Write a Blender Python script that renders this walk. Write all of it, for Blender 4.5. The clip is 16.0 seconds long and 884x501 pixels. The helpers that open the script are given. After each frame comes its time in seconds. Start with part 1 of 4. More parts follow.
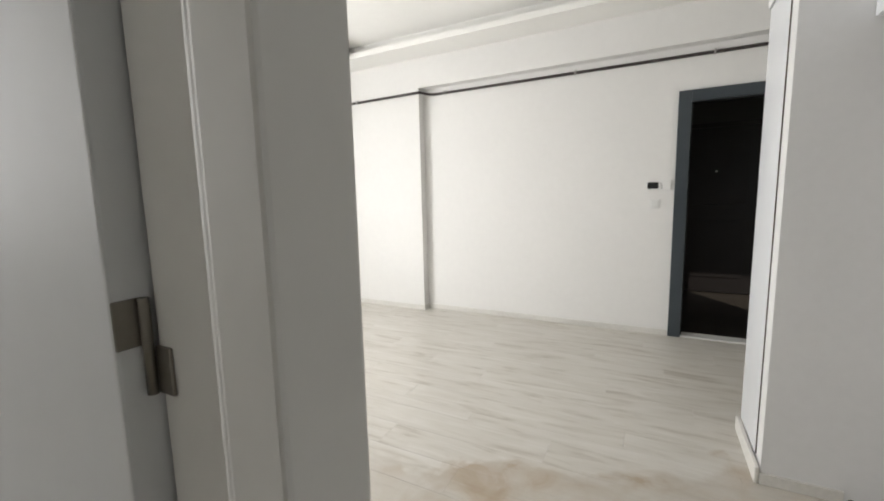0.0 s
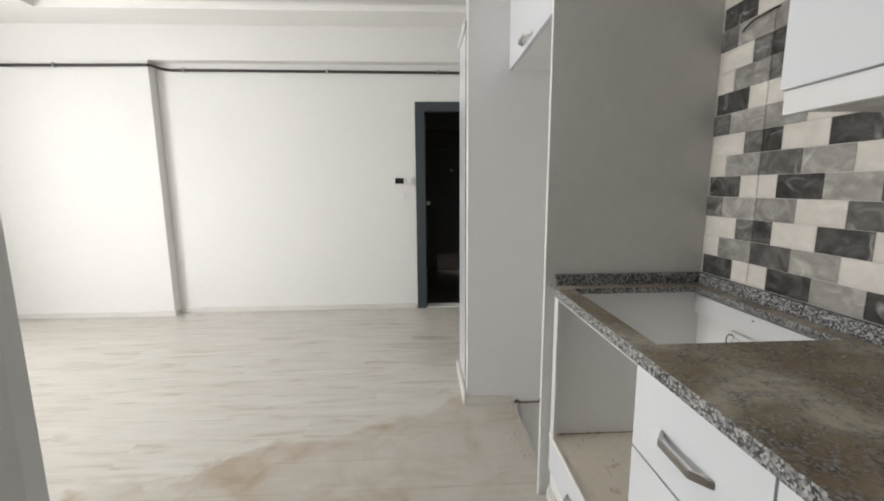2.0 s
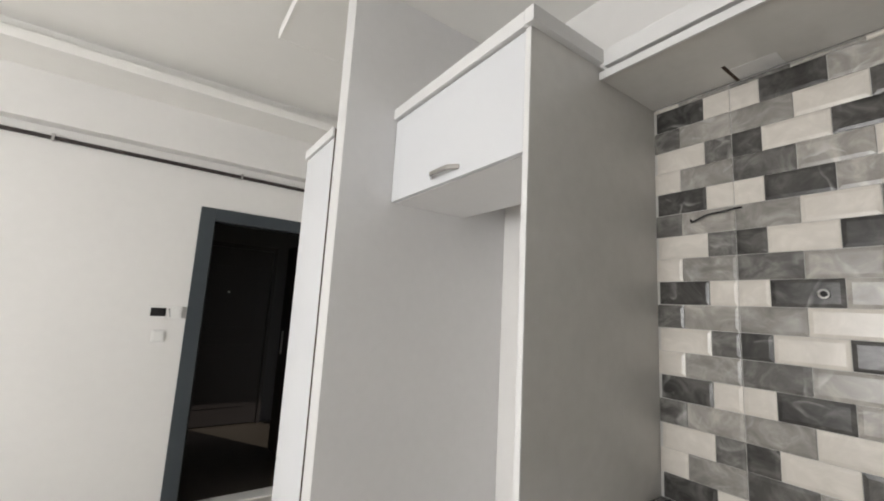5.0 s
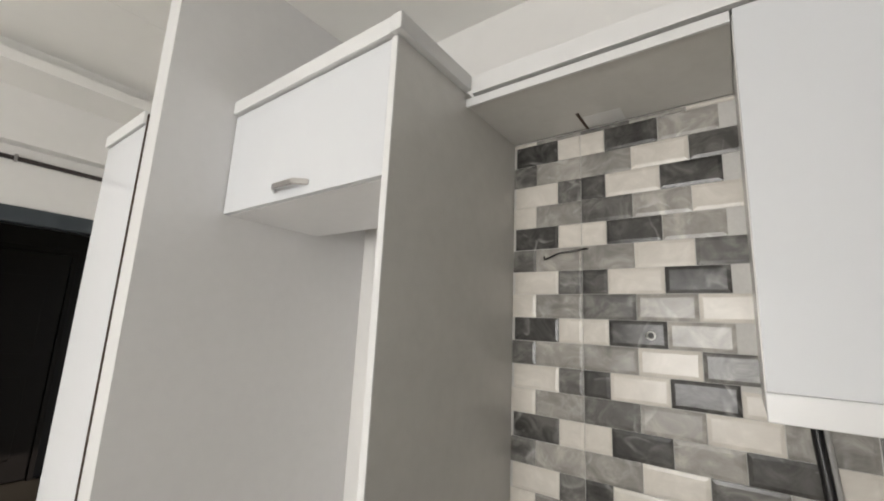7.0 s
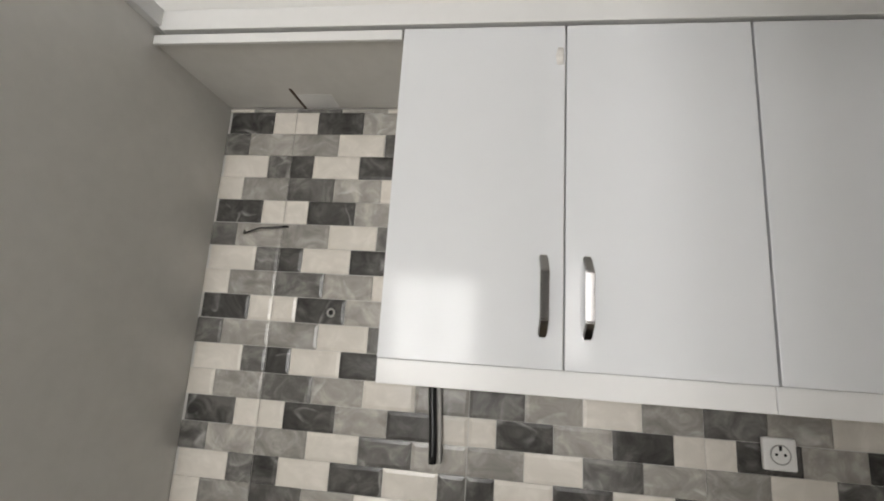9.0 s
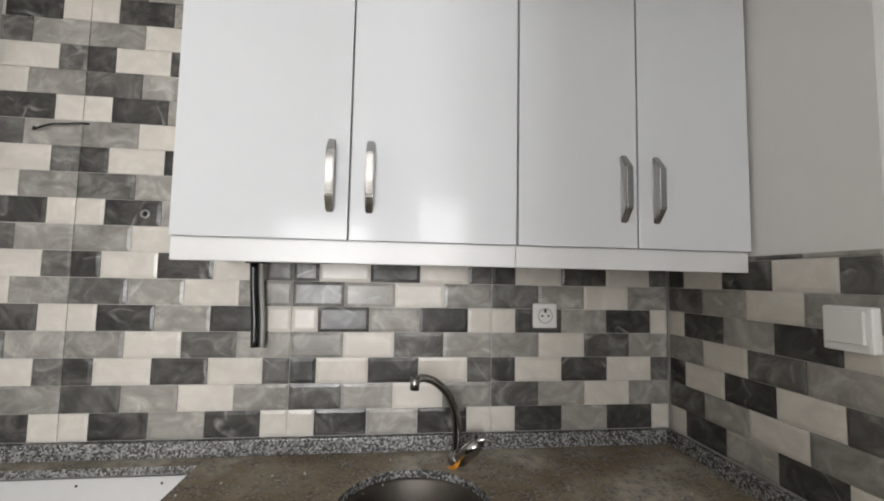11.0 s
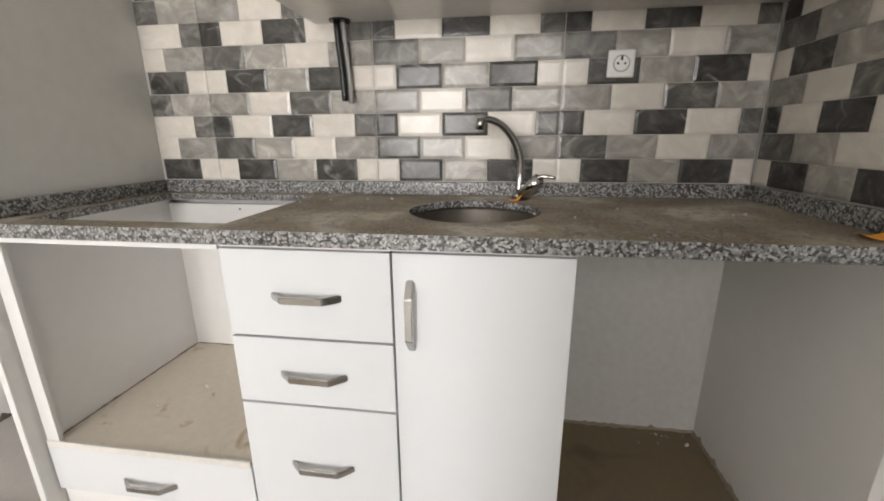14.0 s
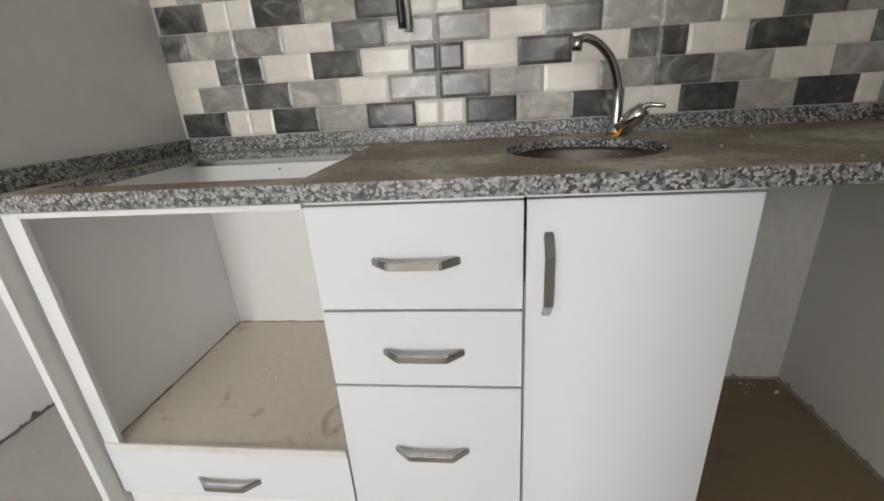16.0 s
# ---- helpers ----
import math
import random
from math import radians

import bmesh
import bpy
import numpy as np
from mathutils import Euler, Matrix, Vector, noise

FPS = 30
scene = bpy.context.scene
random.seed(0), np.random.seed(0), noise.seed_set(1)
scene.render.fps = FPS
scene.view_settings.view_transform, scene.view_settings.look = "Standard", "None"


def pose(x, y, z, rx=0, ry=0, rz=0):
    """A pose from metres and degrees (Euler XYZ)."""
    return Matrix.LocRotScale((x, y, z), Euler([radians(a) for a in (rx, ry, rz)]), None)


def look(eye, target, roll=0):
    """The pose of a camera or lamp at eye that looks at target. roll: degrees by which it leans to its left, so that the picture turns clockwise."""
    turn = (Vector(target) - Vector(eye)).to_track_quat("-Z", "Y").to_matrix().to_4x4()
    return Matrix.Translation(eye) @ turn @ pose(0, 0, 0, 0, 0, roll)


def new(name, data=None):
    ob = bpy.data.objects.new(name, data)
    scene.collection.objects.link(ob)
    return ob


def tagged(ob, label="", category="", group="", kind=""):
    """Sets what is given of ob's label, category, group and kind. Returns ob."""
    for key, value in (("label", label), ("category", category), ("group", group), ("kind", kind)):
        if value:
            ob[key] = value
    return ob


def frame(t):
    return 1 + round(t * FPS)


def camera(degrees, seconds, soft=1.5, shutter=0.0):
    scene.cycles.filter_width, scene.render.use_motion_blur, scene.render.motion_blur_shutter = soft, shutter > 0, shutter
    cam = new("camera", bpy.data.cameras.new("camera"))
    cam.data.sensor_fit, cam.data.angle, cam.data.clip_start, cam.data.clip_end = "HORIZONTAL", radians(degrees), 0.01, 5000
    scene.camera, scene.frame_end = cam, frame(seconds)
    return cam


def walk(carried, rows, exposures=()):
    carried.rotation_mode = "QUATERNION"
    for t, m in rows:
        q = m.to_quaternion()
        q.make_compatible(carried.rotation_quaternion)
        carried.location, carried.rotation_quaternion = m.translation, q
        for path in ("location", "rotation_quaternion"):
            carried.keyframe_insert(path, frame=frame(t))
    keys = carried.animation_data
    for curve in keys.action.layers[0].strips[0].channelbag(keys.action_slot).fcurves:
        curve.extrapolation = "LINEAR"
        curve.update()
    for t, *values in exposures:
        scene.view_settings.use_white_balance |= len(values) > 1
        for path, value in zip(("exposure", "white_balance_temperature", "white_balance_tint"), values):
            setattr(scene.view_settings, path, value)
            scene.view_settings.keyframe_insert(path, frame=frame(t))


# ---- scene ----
cam = camera(94.7, 16.0, soft=1.9)
PATH = [
    (0, (2.03, 2.787, 1.248), (1.111, 4.541, 0.995), -1.3),
    (0.5, (2.074, 2.756, 1.237), (1.466, 4.644, 0.979), -1.1),
    (1, (2.148, 2.69, 1.238), (1.776, 4.636, 0.964), -0.8),
    (1.5, (2.182, 2.653, 1.239), (2.04, 4.626, 0.946), -0.7),
    (2, (2.228, 2.638, 1.25), (2.322, 4.612, 0.944), -0.4),
    (2.5, (2.225, 2.693, 1.248), (2.564, 4.645, 0.974), -0.3),
    (3, (2.116, 2.788, 1.257), (2.67, 4.697, 1.032), 0.0),
    (3.5, (2.041, 2.94, 1.287), (2.75, 4.805, 1.157), 0.5),
    (4, (1.996, 3.156, 1.354), (2.852, 4.963, 1.354), 1.0),
    (4.2, (1.972, 3.222, 1.37), (2.891, 4.996, 1.451), 1.8),
    (6.3, (2.045, 3.592, 1.522), (3.395, 5.016, 1.917), 2.2),
    (6.5, (2.067, 3.562, 1.519), (3.459, 4.946, 1.908), 2.4),
    (7, (2.09, 3.518, 1.529), (3.67, 4.69, 1.888), 2.7),
    (7.5, (2.114, 3.464, 1.524), (3.837, 4.413, 1.888), 3.6),
    (8, (2.142, 3.406, 1.516), (3.967, 4.132, 1.895), 4.1),
    (8.5, (2.161, 3.345, 1.514), (4.067, 3.826, 1.882), 4.1),
    (9, (2.173, 3.285, 1.522), (4.13, 3.513, 1.864), 3.5),
    (9.5, (2.18, 3.226, 1.514), (4.149, 3.208, 1.865), 3.0),
    (9.7, (2.18, 3.2, 1.51), (4.15, 3.1, 1.853), 2.5),
    (11.8, (2.023, 2.966, 1.293), (4.015, 2.769, 1.234), 0.5),
    (12, (2.009, 2.953, 1.285), (3.998, 2.789, 1.155), 0.6),
    (12.5, (1.98, 2.916, 1.196), (3.967, 2.874, 0.972), 1.1),
    (13, (1.966, 2.904, 1.141), (3.935, 2.964, 0.796), 1.0),
    (13.5, (1.966, 2.903, 1.098), (3.906, 3.065, 0.639), 0.2),
    (14, (1.961, 2.918, 1.066), (3.869, 3.192, 0.529), -0.4),
    (14.5, (1.958, 2.954, 1.038), (3.817, 3.375, 0.432), -0.8),
    (15, (1.962, 3.012, 1.024), (3.773, 3.546, 0.363), -1.0),
    (15.5, (2.0, 3.094, 1.018), (3.793, 3.634, 0.315), -2.3),
    (16, (2.068, 3.195, 1.01), (3.922, 3.416, 0.295), -3.6),
]
walk(cam, [(t, look(eye, target, roll)) for t, eye, target, roll in PATH],
     exposures=[(0, -0.02, 6700, 10), (1.5, 0.0, 6650, 10), (3, 0.02, 6650, 12), (4, 0.02, 6650, 12), (6.3, 0.0, 6900, 11), (8, 0.02, 6900, 11), (9.7, 0.08, 6800, 11), (11.8, 0.38, 6600, 12), (13, 0.47, 6750, 13), (14.5, 0.38, 7000, 13), (15.5, 0.19, 6850, 11), (16, 0.15, 6750, 11)])

# ---- world and lights ----
world = bpy.data.worlds.new("world")
scene.world = world
world.use_nodes = True
wn = world.node_tree
sky = wn.nodes.new("ShaderNodeTexSky")
sky.sky_type, sky.sun_disc, sky.sun_elevation, sky.sun_rotation = "NISHITA", False, radians(48), radians(150)
wn.nodes["Background"].inputs["Strength"].default_value = 0.12
wn.links.new(sky.outputs["Color"], wn.nodes["Background"].inputs["Color"])
sun = new("sun", bpy.data.lights.new("sun", "SUN"))
sun.data.energy, sun.data.angle, sun.data.color = 2.5, radians(0.5), (1.0, 0.95, 0.88)
sun.matrix_world = look((4, -6, 8), (0, 0, 0))


def window_light(x, y0, y1, z0, z1, watts, colour):
    """Daylight of the sky in a window's opening."""
    lamp = new("window_light", bpy.data.lights.new("window_light", "AREA"))
    lamp.data.shape, lamp.data.size, lamp.data.size_y = "RECTANGLE", y1 - y0, z1 - z0
    lamp.data.energy, lamp.data.color = watts, colour
    lamp.matrix_world = look((x, (y0 + y1) / 2, (z0 + z1) / 2), (x + 1, (y0 + y1) / 2, (z0 + z1) / 2))
    return lamp


WIN = (3.4, 4.75, 0.45, 2.22)     # living room window: y from, y to, sill, head
WIN2 = (2.25, 2.9, 1.1, 2.3)      # side room window
WEST = -2.2
window_light(WEST - 0.12, *WIN, 145, (0.955, 0.975, 1.0))
window_light(-0.62, *WIN2, 36, (0.97, 0.98, 1.0))


# ---- materials ----
def material(name, colour, rough=0.5, metal=0.0, spread=0.06, scale=6.0, bump=0.0, bump_scale=120.0, coat=0.0, spec=0.5):
    """A surface with two scales of variation in colour, a fine relief and uneven gloss."""
    mat = bpy.data.materials.new(name)
    mat.use_nodes = True
    n, l = mat.node_tree.nodes, mat.node_tree.links
    b = n["Principled BSDF"]
    b.inputs["Roughness"].default_value, b.inputs["Metallic"].default_value = rough, metal
    b.inputs["Coat Weight"].default_value = coat
    b.inputs["Specular IOR Level"].default_value = spec
    pos = n.new("ShaderNodeNewGeometry")
    big, small = n.new("ShaderNodeTexNoise"), n.new("ShaderNodeTexNoise")
    big.inputs["Scale"].default_value, small.inputs["Scale"].default_value = scale * 0.25, scale * 6
    big.inputs["Detail"].default_value = 4
    for t in (big, small):
        l.new(pos.outputs["Position"], t.inputs["Vector"])
    mix = n.new("ShaderNodeMix")
    mix.data_type = "FLOAT"
    mix.inputs[0].default_value = 0.35
    l.new(big.outputs["Fac"], mix.inputs[2])
    l.new(small.outputs["Fac"], mix.inputs[3])
    ramp = n.new("ShaderNodeValToRGB")
    lo, hi = ramp.color_ramp.elements
    lo.position, hi.position = 0.3, 0.7
    lo.color = (*[c * (1 - spread) for c in colour], 1)
    hi.color = (*[min(1, c * (1 + spread)) for c in colour], 1)
    l.new(mix.outputs[0], ramp.inputs["Fac"])
    l.new(ramp.outputs["Color"], b.inputs["Base Color"])
    gloss = n.new("ShaderNodeMapRange")
    gloss.inputs["To Min"].default_value, gloss.inputs["To Max"].default_value = max(0.02, rough * 0.85), min(1, rough * 1.15)
    l.new(big.outputs["Fac"], gloss.inputs["Value"])
    l.new(gloss.outputs["Result"], b.inputs["Roughness"])
    if bump:
        t, bn = n.new("ShaderNodeTexNoise"), n.new("ShaderNodeBump")
        t.inputs["Scale"].default_value, t.inputs["Detail"].default_value = bump_scale, 3
        bn.inputs["Strength"].default_value, bn.inputs["Distance"].default_value = bump, 0.002
        l.new(pos.outputs["Position"], t.inputs["Vector"])
        l.new(t.outputs["Fac"], bn.inputs["Height"])
        l.new(bn.outputs["Normal"], b.inputs["Normal"])
    return mat


def ramp_of(n, stops):
    r = n.new("ShaderNodeValToRGB")
    e = r.color_ramp.elements
    while len(e) < len(stops):
        e.new(0.5)
    for s, (p, c) in zip(e, stops):
        s.position, s.color = p, (*c, 1)
    return r


def tile_material(name, light, dark, streak):
    """Glazed marble-look tile: clouds and pale streaks that differ from piece to piece."""
    mat = bpy.data.materials.new(name)
    mat.use_nodes = True
    n, l = mat.node_tree.nodes, mat.node_tree.links
    b = n["Principled BSDF"]
    b.inputs["Roughness"].default_value = 0.2
    b.inputs["Specular IOR Level"].default_value = 0.27
    pos, info, add = n.new("ShaderNodeNewGeometry"), n.new("ShaderNodeObjectInfo"), n.new("ShaderNodeVectorMath")
    mul = n.new("ShaderNodeVectorMath")
    mul.operation = "SCALE"
    mul.inputs["Scale"].default_value = 9.0
    l.new(info.outputs["Random"], mul.inputs[0])
    l.new(pos.outputs["Position"], add.inputs[0])
    l.new(mul.outputs["Vector"], add.inputs[1])
    stretch = n.new("ShaderNodeMapping")
    stretch.inputs["Rotation"].default_value = (0.5, 0, 0)
    stretch.inputs["Scale"].default_value = (1, 0.95, 1.2)
    l.new(add.outputs["Vector"], stretch.inputs["Vector"])
    cloud, vein = n.new("ShaderNodeTexNoise"), n.new("ShaderNodeTexNoise")
    cloud.inputs["Scale"].default_value, cloud.inputs["Detail"].default_value, cloud.inputs["Distortion"].default_value = 13, 8, 1.1
    vein.inputs["Scale"].default_value, vein.inputs["Detail"].default_value, vein.inputs["Distortion"].default_value = 6, 1.5, 0.7
    for t in (cloud, vein):
        l.new(stretch.outputs["Vector"], t.inputs["Vector"])
    cloud.inputs["Roughness"].default_value = 0.62
    base = ramp_of(n, [(0.34, dark), (0.5, [(a + 2 * b) / 3 for a, b in zip(light, dark)]), (0.68, light)])
    l.new(cloud.outputs["Fac"], base.inputs["Fac"])
    line = ramp_of(n, [(0.48, (0, 0, 0)), (0.5, (1, 1, 1)), (0.545, (0, 0, 0))])
    l.new(vein.outputs["Fac"], line.inputs["Fac"])
    k = n.new("ShaderNodeMath")
    k.operation = "MULTIPLY"
    k.inputs[1].default_value = streak
    l.new(line.outputs["Color"], k.inputs[0])
    some, gate = n.new("ShaderNodeTexNoise"), n.new("ShaderNodeMapRange")
    some.inputs["Scale"].default_value, some.inputs["Detail"].default_value = 16, 3
    gate.inputs["From Min"].default_value, gate.inputs["From Max"].default_value = 0.48, 0.66
    l.new(add.outputs["Vector"], some.inputs["Vector"])
    l.new(some.outputs["Fac"], gate.inputs["Value"])
    both = n.new("ShaderNodeMath")
    both.operation = "MULTIPLY"
    l.new(k.outputs[0], both.inputs[0])
    l.new(gate.outputs["Result"], both.inputs[1])
    mix = n.new("ShaderNodeMix")
    mix.data_type = "RGBA"
    mix.inputs[7].default_value = (0.62, 0.61, 0.59, 1)
    l.new(both.outputs[0], mix.inputs[0])
    l.new(base.outputs["Color"], mix.inputs[6])
    l.new(mix.outputs[2], b.inputs["Base Color"])
    return mat


def granite_material(name, dust):
    """Speckled granite; dust: how much of it lies under grey-brown building dust."""
    mat = bpy.data.materials.new(name)
    mat.use_nodes = True
    n, l = mat.node_tree.nodes, mat.node_tree.links
    b = n["Principled BSDF"]
    pos = n.new("ShaderNodeNewGeometry")
    grain, fine, soft = n.new("ShaderNodeTexVoronoi"), n.new("ShaderNodeTexVoronoi"), n.new("ShaderNodeTexNoise")
    grain.inputs["Scale"].default_value, fine.inputs["Scale"].default_value, soft.inputs["Scale"].default_value = 205, 480, 70
    warp = n.new("ShaderNodeTexNoise")
    warp.inputs["Scale"].default_value = 210
    wv = n.new("ShaderNodeVectorMath")
    wv.operation = "MULTIPLY_ADD"
    wv.inputs[1].default_value = (0.005, 0.005, 0.005)
    l.new(pos.outputs["Position"], warp.inputs["Vector"])
    l.new(warp.outputs["Color"], wv.inputs[0])
    l.new(pos.outputs["Position"], wv.inputs[2])
    for t in (grain, fine):
        l.new(wv.outputs["Vector"], t.inputs["Vector"])
    l.new(pos.outputs["Position"], soft.inputs["Vector"])
    one = n.new("ShaderNodeSeparateColor")
    l.new(grain.outputs["Color"], one.inputs["Color"])
    speck = ramp_of(n, [(0.0, (0.006, 0.006, 0.007)), (0.34, (0.014, 0.014, 0.016)), (0.39, (0.08, 0.082, 0.086)), (0.66, (0.22, 0.223, 0.228)), (0.93, (0.44, 0.44, 0.435))])
    l.new(one.outputs[0], speck.inputs["Fac"])
    two = n.new("ShaderNodeSeparateColor")
    l.new(fine.outputs["Color"], two.inputs["Color"])
    small = ramp_of(n, [(0.0, (0.03, 0.03, 0.03)), (0.2, (0.25, 0.25, 0.25)), (1.0, (0.55, 0.545, 0.54))])
    l.new(two.outputs[0], small.inputs["Fac"])
    mix = n.new("ShaderNodeMix")
    mix.data_type = "RGBA"
    mix.inputs[0].default_value = 0.14
    l.new(speck.outputs["Color"], mix.inputs[6])
    l.new(small.outputs["Color"], mix.inputs[7])
    film, smear = n.new("ShaderNodeTexNoise"), n.new("ShaderNodeTexNoise")
    film.inputs["Scale"].default_value, film.inputs["Detail"].default_value, film.inputs["Distortion"].default_value = 4.5, 8, 0.6
    smear.inputs["Scale"].default_value, smear.inputs["Detail"].default_value = 38, 6
    for t in (film, smear):
        l.new(pos.outputs["Position"], t.inputs["Vector"])
    tone = ramp_of(n, [(0.36, (0.21, 0.15, 0.088)), (0.47, (0.28, 0.222, 0.148)), (0.55, (0.36, 0.305, 0.225)), (0.63, (0.53, 0.48, 0.4))])
    l.new(film.outputs["Fac"], tone.inputs["Fac"])
    cover = n.new("ShaderNodeMapRange")
    cover.inputs["From Min"].default_value, cover.inputs["From Max"].default_value = 0.3, 0.62
    cover.inputs["To Min"].default_value, cover.inputs["To Max"].default_value = dust * 0.28, min(1, dust * 1.08)
    l.new(smear.outputs["Fac"], cover.inputs["Value"])
    out = n.new("ShaderNodeMix")
    out.data_type = "RGBA"
    l.new(cover.outputs["Result"], out.inputs[0])
    l.new(mix.outputs[2], out.inputs[6])
    l.new(tone.outputs["Color"], out.inputs[7])
    l.new(out.outputs[2], b.inputs["Base Color"])
    b.inputs["Roughness"].default_value = 0.22 + 0.4 * dust
    return mat


def laminate_material():
    """Pale limed-oak laminate; dusty and stained in patches where the kitchen was fitted."""
    mat = bpy.data.materials.new("laminate")
    mat.use_nodes = True
    n, l = mat.node_tree.nodes, mat.node_tree.links
    b = n["Principled BSDF"]
    b.inputs["Roughness"].default_value = 0.38
    pos, info = n.new("ShaderNodeNewGeometry"), n.new("ShaderNodeObjectInfo")
    off = n.new("ShaderNodeVectorMath")
    off.operation = "MULTIPLY_ADD"
    off.inputs[1].default_value = (7, 3, 0)
    l.new(info.outputs["Random"], off.inputs[0])
    l.new(pos.outputs["Position"], off.inputs[2])
    st = n.new("ShaderNodeMapping")
    st.inputs["Scale"].default_value = (1.0, 7, 1)
    l.new(off.outputs["Vector"], st.inputs["Vector"])
    grain, flame = n.new("ShaderNodeTexNoise"), n.new("ShaderNodeTexNoise")
    grain.inputs["Scale"].default_value, grain.inputs["Detail"].default_value, grain.inputs["Distortion"].default_value = 7, 7, 0.4
    flame.inputs["Scale"].default_value, flame.inputs["Detail"].default_value, flame.inputs["Distortion"].default_value = 1.7, 5, 1.3
    for t in (grain, flame):
        l.new(st.outputs["Vector"], t.inputs["Vector"])
    mix = n.new("ShaderNodeMix")
    mix.data_type = "FLOAT"
    mix.inputs[0].default_value = 0.76
    l.new(grain.outputs["Fac"], mix.inputs[2])
    l.new(flame.outputs["Fac"], mix.inputs[3])
    wood = ramp_of(n, [(0.3, (0.43, 0.39, 0.335)), (0.45, (0.585, 0.555, 0.5)), (0.68, (0.665, 0.64, 0.595))])
    l.new(mix.outputs[0], wood.inputs["Fac"])
    # dust: it lies on the kitchen side of a slanting, ragged tide line
    sep = n.new("ShaderNodeVectorMath")
    sep.operation = "DOT_PRODUCT"
    sep.inputs[1].default_value = (-0.41, 0.91, 0.0)
    wob = n.new("ShaderNodeTexNoise")
    wob.inputs["Scale"].default_value, wob.inputs["Detail"].default_value, wob.inputs["Distortion"].default_value = 2.3, 5, 0.7
    l.new(pos.outputs["Position"], wob.inputs["Vector"])
    l.new(pos.outputs["Position"], sep.inputs[0])
    far = n.new("ShaderNodeMath")
    far.operation = "MULTIPLY_ADD"
    far.inputs[1].default_value = 0.8
    l.new(wob.outputs["Fac"], far.inputs[0])
    l.new(sep.outputs["Value"], far.inputs[2])
    edge = n.new("ShaderNodeMapRange")
    edge.inputs["From Min"].default_value, edge.inputs["From Max"].default_value = 3.9, 3.84
    edge.inputs["To Min"].default_value, edge.inputs["To Max"].default_value = 0.0, 1.0
    l.new(far.outputs[0], edge.inputs["Value"])
    spots = n.new("ShaderNodeTexNoise")
    spots.inputs["Scale"].default_value, spots.inputs["Detail"].default_value, spots.inputs["Distortion"].default_value = 3.4, 7, 1.1
    l.new(pos.outputs["Position"], spots.inputs["Vector"])
    dirt = ramp_of(n, [(0.42, (0.51, 0.47, 0.415)), (0.57, (0.47, 0.41, 0.335)), (0.7, (0.39, 0.295, 0.2))])
    l.new(spots.outputs["Fac"], dirt.inputs["Fac"])
    some = n.new("ShaderNodeMapRange")
    some.inputs["From Min"].default_value, some.inputs["From Max"].default_value = 0.38, 0.66
    some.inputs["To Min"].default_value, some.inputs["To Max"].default_value = 0.5, 0.85
    l.new(spots.outputs["Fac"], some.inputs["Value"])
    k = n.new("ShaderNodeMath")
    k.operation = "MULTIPLY"
    l.new(edge.outputs["Result"], k.inputs[0])
    l.new(some.outputs["Result"], k.inputs[1])
    out = n.new("ShaderNodeMix")
    out.data_type = "RGBA"
    l.new(k.outputs[0], out.inputs[0])
    l.new(wood.outputs["Color"], out.inputs[6])
    l.new(dirt.outputs["Color"], out.inputs[7])
    l.new(out.outputs[2], b.inputs["Base Color"])
    rough = n.new("ShaderNodeMapRange")
    rough.inputs["To Min"].default_value, rough.inputs["To Max"].default_value = 0.34, 0.7
    l.new(k.outputs[0], rough.inputs["Value"])
    l.new(rough.outputs["Result"], b.inputs["Roughness"])
    bn = n.new("ShaderNodeBump")
    bn.inputs["Strength"].default_value, bn.inputs["Distance"].default_value = 0.07, 0.001
    l.new(grain.outputs["Fac"], bn.inputs["Height"])
    l.new(bn.outputs["Normal"], b.inputs["Normal"])
    return mat


def stained_material(name, base, stain, size, amount, rough=0.75):
    """A dusty surface with ragged stains; amount: the share that is stained."""
    mat = material(name, base, rough, spread=0.1, scale=7, bump=0.12, bump_scale=90)
    n, l = mat.node_tree.nodes, mat.node_tree.links
    b = n["Principled BSDF"]
    old = b.inputs["Base Color"].links[0].from_socket
    pos, t = n.new("ShaderNodeNewGeometry"), n.new("ShaderNodeTexNoise")
    t.inputs["Scale"].default_value, t.inputs["Detail"].default_value, t.inputs["Distortion"].default_value = size, 6, 1.2
    l.new(pos.outputs["Position"], t.inputs["Vector"])
    r = n.new("ShaderNodeMapRange")
    r.inputs["From Min"].default_value, r.inputs["From Max"].default_value = 0.72 - amount, 0.86 - amount
    r.inputs["To Max"].default_value = 0.8
    l.new(t.outputs["Fac"], r.inputs["Value"])
    mix = n.new("ShaderNodeMix")
    mix.data_type = "RGBA"
    mix.inputs[7].default_value = (*stain, 1)
    l.new(r.outputs["Result"], mix.inputs[0])
    l.new(old, mix.inputs[6])
    l.new(mix.outputs[2], b.inputs["Base Color"])
    return mat


PAINT = material("wall_paint", (0.78, 0.77, 0.75), 0.62, spread=0.025, scale=3, bump=0.12, bump_scale=160)
CEIL = material("ceiling_paint", (0.86, 0.85, 0.82), 0.75, spread=0.02, scale=2, bump=0.08)
DULLPLASTER = material("dull_grey_plaster", (0.60, 0.59, 0.57), 0.85, spread=0.12, scale=6, bump=0.3, bump_scale=60)
LACQUER = material("white_lacquer", (0.70, 0.715, 0.735), 0.12, spread=0.012, scale=3, bump=0.02, bump_scale=14, spec=0.22)
EDGE = material("white_edging", (0.75, 0.75, 0.745), 0.3, spread=0.02)
MELAMINE = material("grey_melamine", (0.69, 0.68, 0.655), 0.25, spread=0.06, scale=5, bump=0.03, bump_scale=40)
